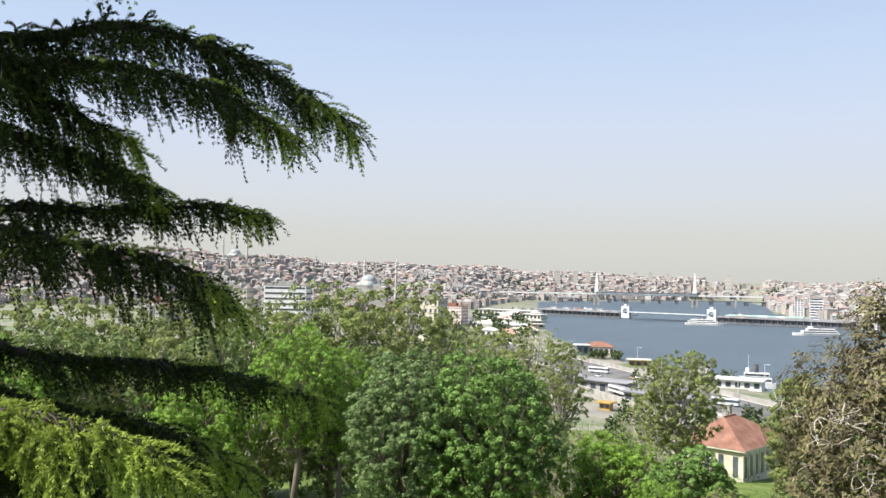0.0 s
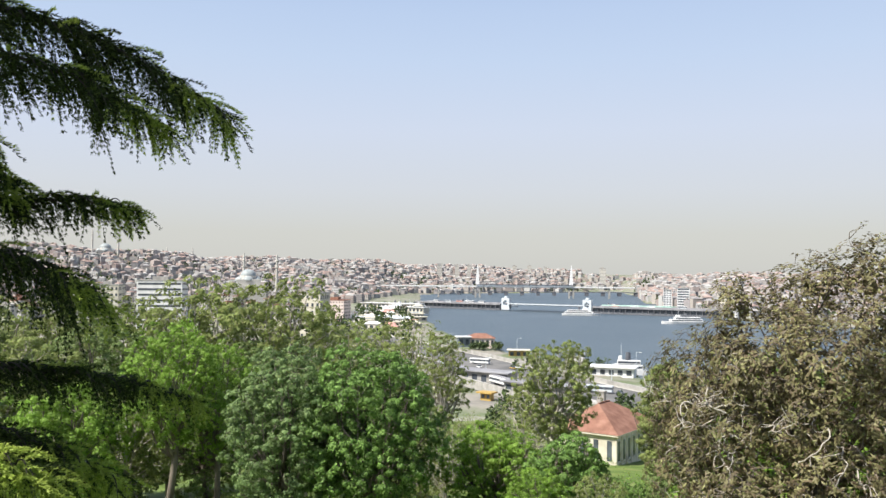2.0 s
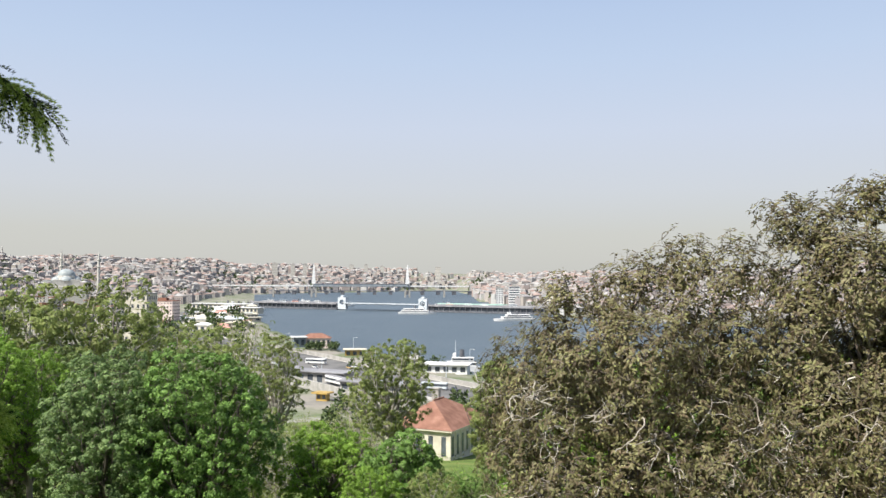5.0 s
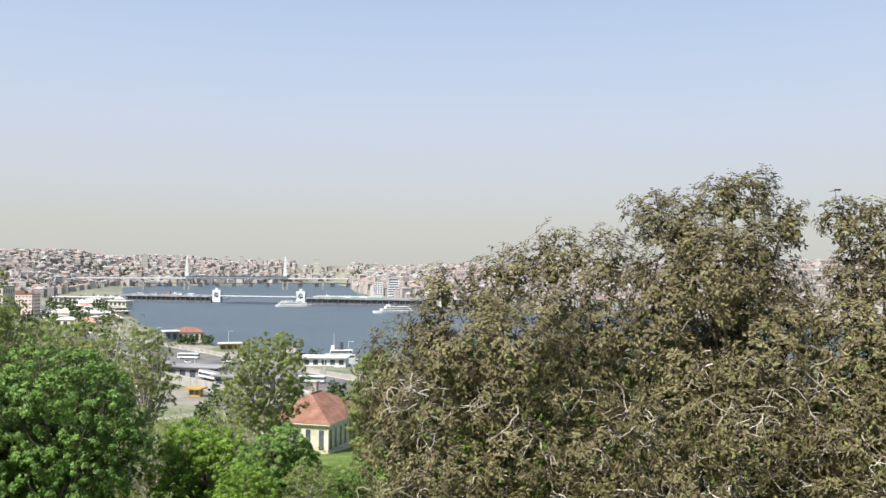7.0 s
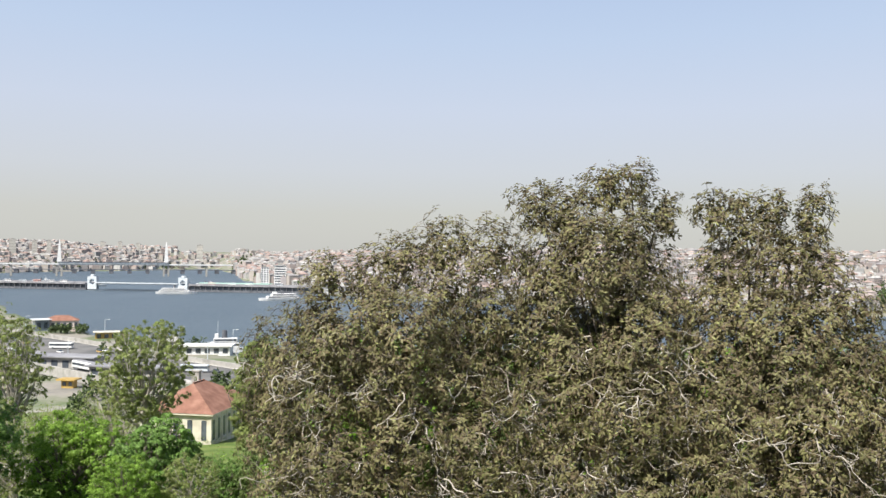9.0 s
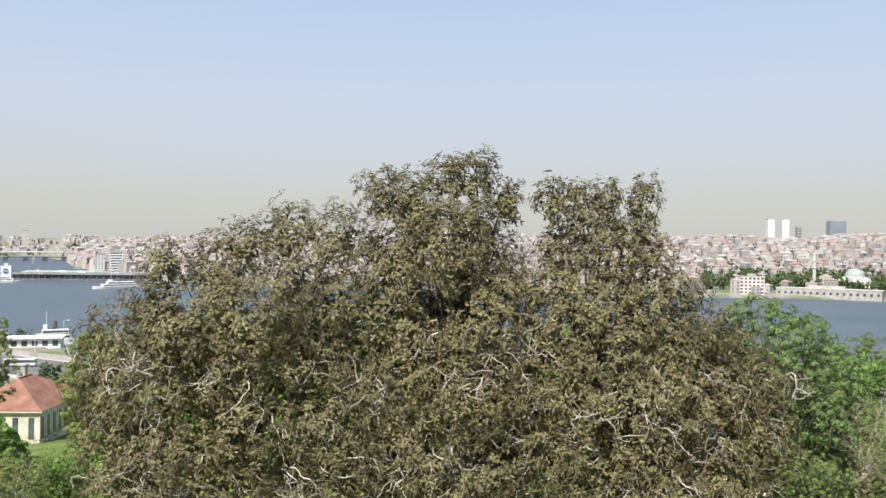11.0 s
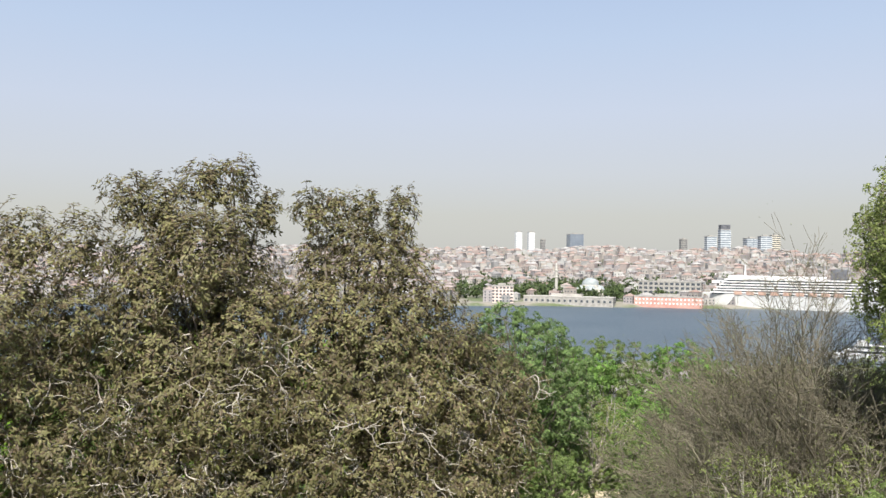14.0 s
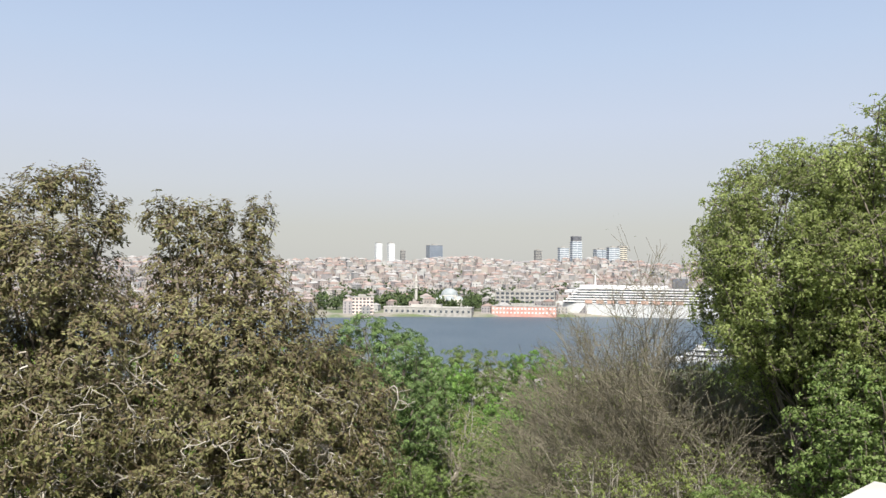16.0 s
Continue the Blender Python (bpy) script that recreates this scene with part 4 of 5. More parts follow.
far_greenery([(-20 + 26 * rg.random(), 420 + 650 * rg.random(), 5 + 4 * rg.random()) for _ in range(170)], "street trees between the waterfront buildings")


# ---- the city across the water ----
def houses_mesh(name, spots, windows=True):
    """Many houses as one mesh: spots are rows of x, y, z, turn, width, depth, height, pitched."""
    V, F, M = [], [], []
    base = 0
    for x, y, z, rz, w, dp, h, pitched in spots:
        c, s = math.cos(rz), math.sin(rz)

        def put(pts, faces, mat):
            nonlocal base
            for px_, py_, pz_ in pts:
                V.append((x + px_ * c - py_ * s, y + px_ * s + py_ * c, z + pz_))
            for f in faces:
                F.append([base + k for k in f])
                M.append(mat)
            base += len(pts)
        a, b = w / 2, dp / 2
        put([(-a, -b, -8), (a, -b, -8), (a, b, -8), (-a, b, -8), (-a, -b, h), (a, -b, h), (a, b, h), (-a, b, h)],
            [(0, 1, 5, 4), (1, 2, 6, 5), (2, 3, 7, 6), (3, 0, 4, 7)], 0)
        e = 0.4
        if pitched:
            r = min(a, b) * 0.55
            k = max(0.0, a - b)
            put([(-a - e, -b - e, h), (a + e, -b - e, h), (a + e, b + e, h), (-a - e, b + e, h), (-k, 0, h + r), (k + 0.1, 0, h + r)],
                [(0, 1, 5, 4), (1, 2, 5), (2, 3, 4, 5), (3, 0, 4)], 1)
        else:
            put([(-a, -b, h), (a, -b, h), (a, b, h), (-a, b, h)], [(0, 1, 2, 3)], 1)
            put([(-a * 0.4, -b * 0.4, h), (a * 0.1, -b * 0.4, h), (a * 0.1, b * 0.3, h), (-a * 0.4, b * 0.3, h), (-a * 0.4, -b * 0.4, h + 2.5), (a * 0.1, -b * 0.4, h + 2.5), (a * 0.1, b * 0.3, h + 2.5), (-a * 0.4, b * 0.3, h + 2.5)],
                [(0, 1, 5, 4), (1, 2, 6, 5), (2, 3, 7, 6), (3, 0, 4, 7), (4, 5, 6, 7)], 0)
        if windows:
            floors = max(1, int((h - 1) / 3.2))
            for fl in range(floors):
                zz = 1.2 + fl * 3.2
                for q in range(4):
                    half, depth = (a, b) if q % 2 == 0 else (b, a)
                    nw = max(1, int(half * 2 / 3.6))
                    for i in range(nw):
                        u = -half + (i + 0.5) * half * 2 / nw
                        pts = [(u - 0.7, -depth - 0.06, zz), (u + 0.7, -depth - 0.06, zz), (u + 0.7, -depth - 0.06, zz + 1.7), (u - 0.7, -depth - 0.06, zz + 1.7)]
                        cq, sq = ((1, 0), (0, 1), (-1, 0), (0, -1))[q]
                        put([(p * cq - r2 * sq, p * sq + r2 * cq, t) for p, r2, t in pts], [(0, 1, 2, 3)], 2)
    return mesh_of(name, V, F, [HAZED_FACADES, HAZED_ROOFS, GLASS_DARK], M)


def scatter(rng, az0, az1, d0, d1, step, rows_out, hmin, hmax, lower=1.0):
    d = d0
    while d < d1:
        da = math.degrees(step / d)
        az = az0 + rng.random() * da
        while az < az1:
            a, dd = az + rng.normal() * da * 0.2, d + rng.normal() * step * 0.3
            if dd > far_shore(a) + 14 and rng.random() > 0.12:
                z = float(height(a, dd))
                x, y = plan(a, dd)
                rows_out.append((x, y, z, rng.normal() * 0.5 + 0.6 * math.sin(a * 0.35 + d * 0.003), step * (0.55 + 0.5 * rng.random()), step * (0.5 + 0.4 * rng.random()), (hmin + (hmax - hmin) * rng.random() ** 1.5) * lower, rng.random() < 0.55))
            az += da
        d += step * 1.25


rng = np.random.default_rng(5)
spots = []
scatter(rng, -30, 5.5, 1400, 1750, 15, spots, 7, 16)
tagged(new("city_houses", houses_mesh("old_town_near", spots)), "dense pale apartment houses with tiled roofs on the hillside", "houses", kind="stuff")
spots = []
scatter(rng, -30, 28, 1750, 2500, 16, spots, 7, 17)
scatter(rng, -30, 30, 2500, 3700, 22, spots, 8, 20)
spots = [s for s in spots if not (16 < math.degrees(math.atan2(s[0], s[1])) < 26 and math.hypot(s[0], s[1]) > 2200 and rng.random() < 0.65)]
tagged(new("city_houses", houses_mesh("old_town_far", spots, False)), "distant apartment houses up to the skyline", "houses", kind="stuff")
spots = []
scatter(rng, 22, 104, 880, 1300, 14, spots, 7, 16)
spots = [s for s in spots if not (62 < math.degrees(math.atan2(s[0], s[1])) < 77 and math.hypot(s[0], s[1]) < 1130 and rng.random() < 0.8)]
tagged(new("city_houses", houses_mesh("north_bank", spots)), "dense apartment houses stacked above the opposite quay", "houses", kind="stuff")
spots = []
scatter(rng, 22, 104, 1300, 1800, 15, spots, 8, 19)
scatter(rng, 22, 104, 1800, 2500, 22, spots, 9, 22)
tagged(new("city_houses", houses_mesh("north_bank_far", spots, False)), "distant apartment blocks along the ridge", "houses", kind="stuff")


# ---- bridges ----
def at_z(az, d, z=0.0):
    return Vector((*plan(az, d), z))


def span_frame(a, b):
    """A pose at a with +x along a to b, and the length."""
    v = b - a
    return pose(a.x, a.y, a.z, 0, 0, math.degrees(math.atan2(v.y, v.x))), v.length


def bascule_bridge():
    a, b = at_z(6.6, 1390), at_z(26.2, 1170)
    m, L = span_frame(a, b)
    root = thing("bascule_bridge", "long low two-storey road bridge with pale portal towers", "bridge")
    root.matrix_basis = m
    inv = m.inverted()
    ta, tb = (inv @ at_z(11.9, 1270)).x, (inv @ at_z(17.4, 1205)).x
    for x0, x1 in ((0, ta - 9), (tb + 9, L)):
        part("deck", boxes((x0, x1, -16, 16, 8.2, 9.6), (x0, x1, -16.4, -16, 8.0, 10.6), (x0, x1, 16, 16.4, 8.0, 10.6)), BRIDGE_DECK, root, "grey road deck")
        part("lower_storey", boxes((x0, x1, -13, 13, 2.4, 8.1)), GLASS_DARK, root, "dark glazed lower storey of restaurants")
        part("pontoon", boxes((x0, x1, -15, 15, -1.5, 2.4)), DARK_STEEL, root)
        n = int((x1 - x0) / 8)
        for i in range(n + 1):
            x = x0 + (x1 - x0) * i / n
            part("post", boxes((x - 0.5, x + 0.5, -15.2, -14.2, 2.4, 8.2)), DARK_STEEL, root)
    span = part("bascule_span", boxes((ta + 6, tb - 6, -15.4, 15.4, 8.8, 10.2)), DARK_STEEL, root, "grey lifting span")
    part("railing", boxes((ta + 6, tb - 6, -15.9, -15.5, 9.6, 11.2)), STEEL, span, "pale blue railing")
    for x in (ta, tb):
        for y in (-15,):
            bm = bmesh.new()
            pts = []
            for k in range(24):
                t = 2 * math.pi * k / 24
                pts.append((math.cos(t), math.sin(t)))
            ring_in = [(x + 4.0 * p, 11.5 + 4.0 * q) for p, q in pts]
            ring_out = []
            for p, q in pts:
                sc = 1 / max(abs(p), abs(q))
                ring_out.append((x + 6.8 * p * sc, 11.5 + 7.4 * q * sc if q > 0 else 11.5 + 10.5 * q * sc))
            vs = [[bm.verts.new((u, yy, v)) for u, v in r] for r, yy in ((ring_in, y), (ring_out, y), (ring_out, y + 6), (ring_in, y + 6))]
            for i in range(24):
                j = (i + 1) % 24
                for r0, r1 in ((0, 1), (1, 2), (2, 3), (3, 0)):
                    bm.faces.new((vs[r0][i], vs[r0][j], vs[r1][j], vs[r1][i]))
            bmesh.ops.recalc_face_normals(bm, faces=bm.faces[:])
            tower = part("portal_tower", bm, STEEL, root, "pale blue-white tower with a round opening")
            part("cabin", bevelled(0.3, (x - 2.5, x + 2.5, y + 0.5, y + 5.5, 18.9, 21.6)), STEEL, tower)
    part("pavilion_roof", boxes((tb + 22, L - 60, -12, -6, 11.4, 12.6), (tb + 22, L - 60, 4, 10, 11.4, 12.2)), GREEN_AWNING, root, "pale green canopy")


bascule_bridge()


def metro_bridge():
    a, b = at_z(10.4, 2040), at_z(16.72, 2040)
    m, L = span_frame(a, b)
    root = thing("cable_bridge", "pale rail bridge hung from two slim white pylons", "bridge")
    root.matrix_basis = m
    x0, x1 = -330, L + 150
    part("deck", boxes((x0, x1, -6, 6, 25.0, 27.5), (x0, x1, -6.4, -6, 25.6, 28.6)), WHITE, root, "pale viaduct deck")
    part("station", boxes((0, L, -8, 8, 27.6, 31.0)), STEEL, root, "glazed station hall between the pylons")
    part("station_roof", boxes((-4, L + 4, -9, 9, 31.0, 32.0)), DARK_STEEL, root)
    for x in (0.0, L):
        bm = bmesh.new()
        prof = [(4.2, 24), (4.6, 32), (3.8, 45), (2.6, 62), (0.9, 79)]
        rings = [[bm.verts.new((x + sx_ * w, sy_ * w * 0.7, z)) for sx_, sy_ in ((-1, -1), (1, -1), (1, 1), (-1, 1))] for w, z in prof]
        for r0, r1 in zip(rings, rings[1:]):
            for i in range(4):
                j = (i + 1) % 4
                bm.faces.new((r0[i], r0[j], r1[j], r1[i]))
        bm.faces.new(rings[-1])
        part("pylon", bm, WHITE, root, "slim tapering white pylon")
        part("pier", boxes((x - 7, x - 3, -4, 4, -3, 24), (x + 3, x + 7, -4, 4, -3, 24)), CONCRETE, root)
    for x in (-95, -190, L + 90):
        part("pier", boxes((x - 2, x + 2, -4, 4, -3, 24)), CONCRETE, root)
    # the older low road bridge behind it
    a2, b2 = at_z(7.5, 2330), at_z(21.5, 2330)
    m2, L2 = span_frame(a2, b2)
    low = thing("road_bridge", "low dark road bridge on floating piers", "bridge")
    low.matrix_basis = m2
    part("deck", boxes((0, L2, -10, 10, 9, 11)), DARK_STEEL, low)
    for i in range(13):
        x = L2 * (i + 0.5) / 13
        part("pier", boxes((x - 5, x + 5, -9, 9, -2, 9)), DARK_STEEL, low)


metro_bridge()


# ---- landmarks ----
def mosque(az, d, z, size, label, minarets, el_top=None):
    x, y = plan(az, d)
    root = thing("mosque", label, "mosque", x, y, z, -az)
    s = size
    part("prayer_hall", bevelled(0.3, (-1.5 * s, 1.5 * s, -1.5 * s, 1.5 * s, -0.2 * s - z, 1.15 * s), (-2.2 * s, 2.2 * s, -2.0 * s, 2.0 * s, -0.2 * s - z, 0.35 * s)), STONE, root)
    part("drum", turned([(1.05 * s, 1.15 * s), (1.05 * s, 1.55 * s), (0.98 * s, 1.6 * s)]), STONE, root)
    dome = part("dome", turned([(1.0 * s * math.cos(t), 1.6 * s + 0.82 * s * math.sin(t)) for t in np.linspace(0, math.pi / 2, 9)], 28), LEAD, root, "grey lead dome", True)
    part("finial", turned([(0.05 * s, 2.4 * s), (0.03 * s, 2.6 * s), (0.0, 2.8 * s)], 8), DARK_STEEL, dome)
    for q in range(4):
        c, sn = ((1, 0), (0, 1), (-1, 0), (0, -1))[q]
        part("half_dome", moved(turned([(0.72 * s * math.cos(t), 1.0 * s + 0.55 * s * math.sin(t)) for t in np.linspace(0, math.pi / 2, 6)], 18), Matrix.Translation((c * 0.95 * s, sn * 0.95 * s, 0))), LEAD, root, "", True)
    for mx, my, h in minarets:
        r = 0.11 * s + 0.6
        part("minaret", moved(turned([(r * 1.2, -0.2 * s - z), (r * 1.2, h * 0.25), (r, h * 0.27), (r, h * 0.55), (r * 1.5, h * 0.57), (r * 1.5, h * 0.59), (r * 0.9, h * 0.6), (r * 0.9, h * 0.74), (r * 1.35, h * 0.76), (r * 1.35, h * 0.775), (r * 0.8, h * 0.79), (r * 0.75, h * 0.86), (0, h)], 12), Matrix.Translation((mx * s, my * s, 0))), STONE, root, "slim stone minaret with balconies")
    return root


mosque(-5.0, 1150, 33, 10.5, "old stone mosque with a lead dome and two minarets", [(-0.6, 2.3, 50), (3.6, 2.2, 49)])
mosque(-13.9, 2000, 88, 12, "large pale mosque on the hilltop", [(-2.2, -2, 62), (2.2, -2, 62), (2.2, 2, 52)])
mosque(-9.4, 2600, 84, 14, "distant domed mosque on the skyline", [(-2.6, 0, 46), (2.6, 0, 46)])
mosque(71.4, 1010, 6, 10, "small domed mosque above the quay", [(-4.0, 0, 42)])


def block(name, label, category, az, d, z, w, dp, h, turn, wall, floors, bays, glass=GLASS_DARK, win=(0.62, 0.55), roof=CONCRETE):
    """A building with real window panes on its walls, built round its foot."""
    x, y = plan(az, d)
    root = thing(name, label, category, x, y, z, -az + turn)
    part("wall", boxes((-w / 2, w / 2, -dp / 2, dp / 2, -6, h)), wall, root)
    part("roof", boxes((-w / 2 - 0.3, w / 2 + 0.3, -dp / 2 - 0.3, dp / 2 + 0.3, h, h + 0.8), (-w * 0.2, w * 0.15, -dp * 0.2, dp * 0.2, h + 0.8, h + 3.4)), roof, root)
    fh = h / floors
    for side, (wd, dd, rot) in enumerate(((w, dp, 0), (dp, w, 90), (dp, w, -90))):
        nb = bays if side == 0 else max(1, round(bays * dp / w))
        me = None
        for i in range(nb):
            for f in range(floors):
                cw = wd / nb
                if me is None:
                    bm = boxes((-cw * win[0] / 2, cw * win[0] / 2, -0.12, 0.1, 0, fh * win[1]))
                    me = bpy.data.meshes.new("window")
                    bm.to_mesh(me)
                    bm.free()
                    me.materials.append(glass)
                ob = new("window", me)
                ob.parent = root
                ob.matrix_basis = pose(0, 0, 0, 0, 0, rot) @ pose(-wd / 2 + (i + 0.5) * cw, -dd / 2, f * fh + fh * 0.28)
    return root


block("office_building", "white office block with dark ribbon windows", "building", -10.4, 720, 6, 36, 18, 40, -16, WHITE, 9, 1, win=(0.94, 0.36))
block("building", "cream building with rows of small windows", "building", -0.6, 640, 4, 16, 20, 34, -22, CREAM, 6, 4, win=(0.4, 0.45))
block("building", "grey stone office building in the old quarter", "building", -13.6, 740, 6, 20, 18, 36, -18, CREAM, 7, 6, win=(0.45, 0.42))
block("building", "long low building with tiled roof", "building", 0.8, 900, 4, 26, 18, 21, -25, PINK_PALE, 6, 8, win=(0.4, 0.36), roof=TILES)
for az, d, h, w, wall, gl, lab in ((66.55, 2300, 114, 17, WHITE, STEEL, "slim white residential tower on the ridge"), (67.4, 2310, 114, 17, WHITE, STEEL, "slim white residential tower on the ridge"),
                                   (70.35, 2200, 106, 36, GLASS_BLUE, GLASS_BLUE, "broad blue glass slab tower"), (79.95, 1900, 108, 22, STEEL, GLASS_BLUE, "tall hotel tower with a dark crown"),
                                   (79.1, 2000, 96, 22, STEEL, GLASS_BLUE, "grey concrete tower block on the ridge"), (77.4, 2100, 92, 16, CONCRETE, GLASS_DARK, "grey concrete tower block on the ridge"), (81.6, 2000, 92, 30, GLASS_BLUE, STEEL, "blue glass office tower on the ridge"),
                                   (82.4, 1900, 94, 24, STEEL, GLASS_BLUE, "pale office tower on the ridge"), (83.0, 1950, 98, 18, CREAM, GLASS_DARK, "cream apartment tower on the ridge"), (68.2, 2350, 95, 12, CONCRETE, GLASS_DARK, "thin grey tower on the ridge")):
    tower_ = block("tower_block", lab, "building", az, d, 10, w, w * 0.8, h, 20, wall, 22, 2, glass=gl, win=(0.9, 0.45))
    if "crown" in lab:
        part("crown", bevelled(0.3, (-w * 0.46, w * 0.46, -w * 0.36, w * 0.36, h + 0.8, h + 11)), DARK_STEEL, tower_, "dark crown storeys")

for az, d, el, w, lab in ((0.6, 2800, 1.25, 78, "long grey barrack-like block on the skyline"), (12.9, 3300, 0.92, 26, "distant grey tower on the skyline"), (13.9, 3350, 0.95, 24, "distant grey tower on the skyline"), (15.0, 3300, 0.86, 20, "distant grey tower on the skyline"),
                          (18.8, 3200, 0.80, 34, "distant grey block on the skyline"), (9.0, 2900, 0.95, 22, "pale block on the skyline"), (9.8, 2900, 0.95, 20, "pale block on the skyline"), (7.8, 2900, 1.0, 30, "pale domed block on the skyline")):
    zb = float(height(az, d)) - 2
    # haze put into the colours: pale walls, concrete-coloured panes instead of dark glass
    block("skyline_block", lab, "building", az, d, zb, w * 0.65, 14, up(el - 0.22, d) - zb, 0, STONE, 6, 5, glass=CONCRETE, win=(0.5, 0.4))

# opposite quay
block("warehouse", "long low cream quayside warehouse", "building", 70.0, 945, 2.4, 100, 18, 7.5, -12, CONCRETE, 1, 16, win=(0.4, 0.35), roof=PALE_PAVING)
block("warehouse", "salmon quayside warehouse with pale windows", "building", 76.5, 955, 2.4, 72, 18, 9, -6, PINK, 2, 18, glass=WHITE, win=(0.5, 0.4))
block("building", "concrete frame building behind the quay", "building", 76.6, 1000, 3, 70, 20, 24, -8, CONCRETE, 5, 12)
block("building", "pale waterfront apartment block", "building", 65.5, 940, 3, 24, 16, 18, 0, PINK_PALE, 5, 6)
block("building", "white office slab with ribbon windows", "building", 24.0, 1330, 6, 18, 14, 30, 0, WHITE, 8, 1, win=(0.9, 0.5))
block("building", "white slab block near the bridge", "building", 23.0, 1340, 6, 12, 14, 27, 0, WHITE, 8, 3)
block("building", "pale waterfront building by the bridge", "building", 26.8, 1240, 4, 28, 18, 27, 0, CREAM, 6, 6)


# ---- ships ----
def hull_mesh(L, W, H, sheer=0.15, n=14):
    bm = bmesh.new()
    rows_ = []
    for i in range(n + 1):
        u = i / n
        w = W / 2 * (1 - max(0, (u - 0.72) / 0.28) ** 2 * 0.97) * (1 - max(0, (0.1 - u) / 0.1) * 0.2)
        zt = H * (1 + sheer * max(0, u - 0.6) / 0.4)
        x = (u - 0.5) * L
        rows_.append([bm.verts.new(p) for p in ((x * 0.97, -w * 0.75, -1.5), (x, -w, zt), (x, w, zt), (x * 0.97, w * 0.75, -1.5))])
    for r0, r1 in zip(rows_, rows_[1:]):
        for i in range(3):
            bm.faces.new((r0[i], r1[i], r1[i + 1], r0[i + 1]))
    bm.faces.new(rows_[0])
    bm.faces.new(rows_[-1][::-1])
    bmesh.ops.recalc_face_normals(bm, faces=bm.faces[:])
    return bm


def ferry(az, d, heading, L=52, label="white passenger ferry with two decks and a low funnel"):
    x, y = plan(az, d)
    root = thing("ferry", label, "ferry", x, y, 0, heading)
    part("hull", hull_mesh(L, L * 0.2, 2.6), WHITE, root)
    main = part("main_deck", bevelled(0.2, (-L * 0.42, L * 0.3, -L * 0.085, L * 0.085, 2.6, 5.2)), WHITE, root)
    part("window_band", boxes((-L * 0.40, L * 0.28, -L * 0.0865, L * 0.0865, 3.5, 4.6)), GLASS_DARK, main, "dark window band")
    upper = part("upper_deck", bevelled(0.2, (-L * 0.36, L * 0.2, -L * 0.075, L * 0.075, 5.5, 7.7)), WHITE, root)
    part("window_band", boxes((-L * 0.34, L * 0.18, -L * 0.0765, L * 0.0765, 6.1, 7.1)), GLASS_DARK, upper, "dark window band")
    part("wheelhouse", bevelled(0.2, (L * 0.08, L * 0.17, -L * 0.04, L * 0.04, 7.7, 10)), WHITE, root)
    part("funnel", moved(turned([(1.4, 0), (1.3, 4), (1.0, 4.1)], 14), Matrix.Translation((-L * 0.06, 0, 7.7))), DARK_STEEL, root)
    part("mast", moved(turned([(0.15, 0), (0.08, 7)], 6), Matrix.Translation((L * 0.1, 0, 9.8))), STEEL, root)
    return root


ferry(17.4, 1145, -22)
ferry(24.0, 985, 172, 50)
ferry(20.3, 462, 160, 22, "white moored ferry beside the pier")
ferry(88.7, 505, 94, 52)
for az, d, hd in ((5.6, 1330, 10), (6.2, 1300, 30), (4.9, 1360, 20), (5.8, 1260, 25), (6.5, 1240, 40), (4.2, 1300, 15), (12.3, 1420, 5), (9.5, 1480, 12), (19.3, 1330, -20)):
    ferry(az, d, hd, 44)


def cruise_ship():
    x, y = plan(83.6, 985)
    root = thing("cruise_ship", "huge white cruise ship moored along the quay", "ship", x, y, 0, -84.5 - 4 + 180)
    L = 205
    part("hull", hull_mesh(L, 30, 15, 0.1, 18), WHITE, root)
    for k in range(6):
        z = 15 + k * 2.9
        # dark box paints the shade inside each recessed balcony row
        part("deck_shadow", boxes((-L * 0.42 + k, L * 0.36 - k * 3, -13.6, 13.6, z, z + 1.5)), GLASS_DARK, root, "recessed balcony row darkened for its shade")
        part("balcony_deck", boxes((-L * 0.43 + k, L * 0.37 - k * 3, -14.8, 14.8, z + 1.5, z + 2.9)), WHITE, root)
    part("top_house", bevelled(0.4, (-L * 0.2, L * 0.28, -11, 11, 32.4, 35.6)), WHITE, root)
    part("funnel", bevelled(0.6, (-L * 0.30, -L * 0.22, -6, 6, 32.4, 44)), DARK_STEEL, root, "dark blue funnel")
    part("stern_block", bevelled(0.8, (-L * 0.47, -L * 0.40, -14.6, 14.6, 12, 33)), WHITE, root)
    part("bridge_wing", bevelled(0.3, (L * 0.32, L * 0.36, -16, 16, 27, 30)), WHITE, root)
    for k in range(9):
        for sd in (-1, 1):
            part("lifeboat", moved(hull_mesh(8.5, 2.8, 2.2, 0.1, 6), Matrix.Translation((-L * 0.26 + k * 12.5, sd * 14.6, 16.4))), BOAT_ORANGE, root, "orange enclosed lifeboat")
    part("mast", moved(turned([(1.2, 0), (0.3, 14)], 8), Matrix.Translation((L * 0.2, 0, 35.6))), WHITE, root)


cruise_ship()


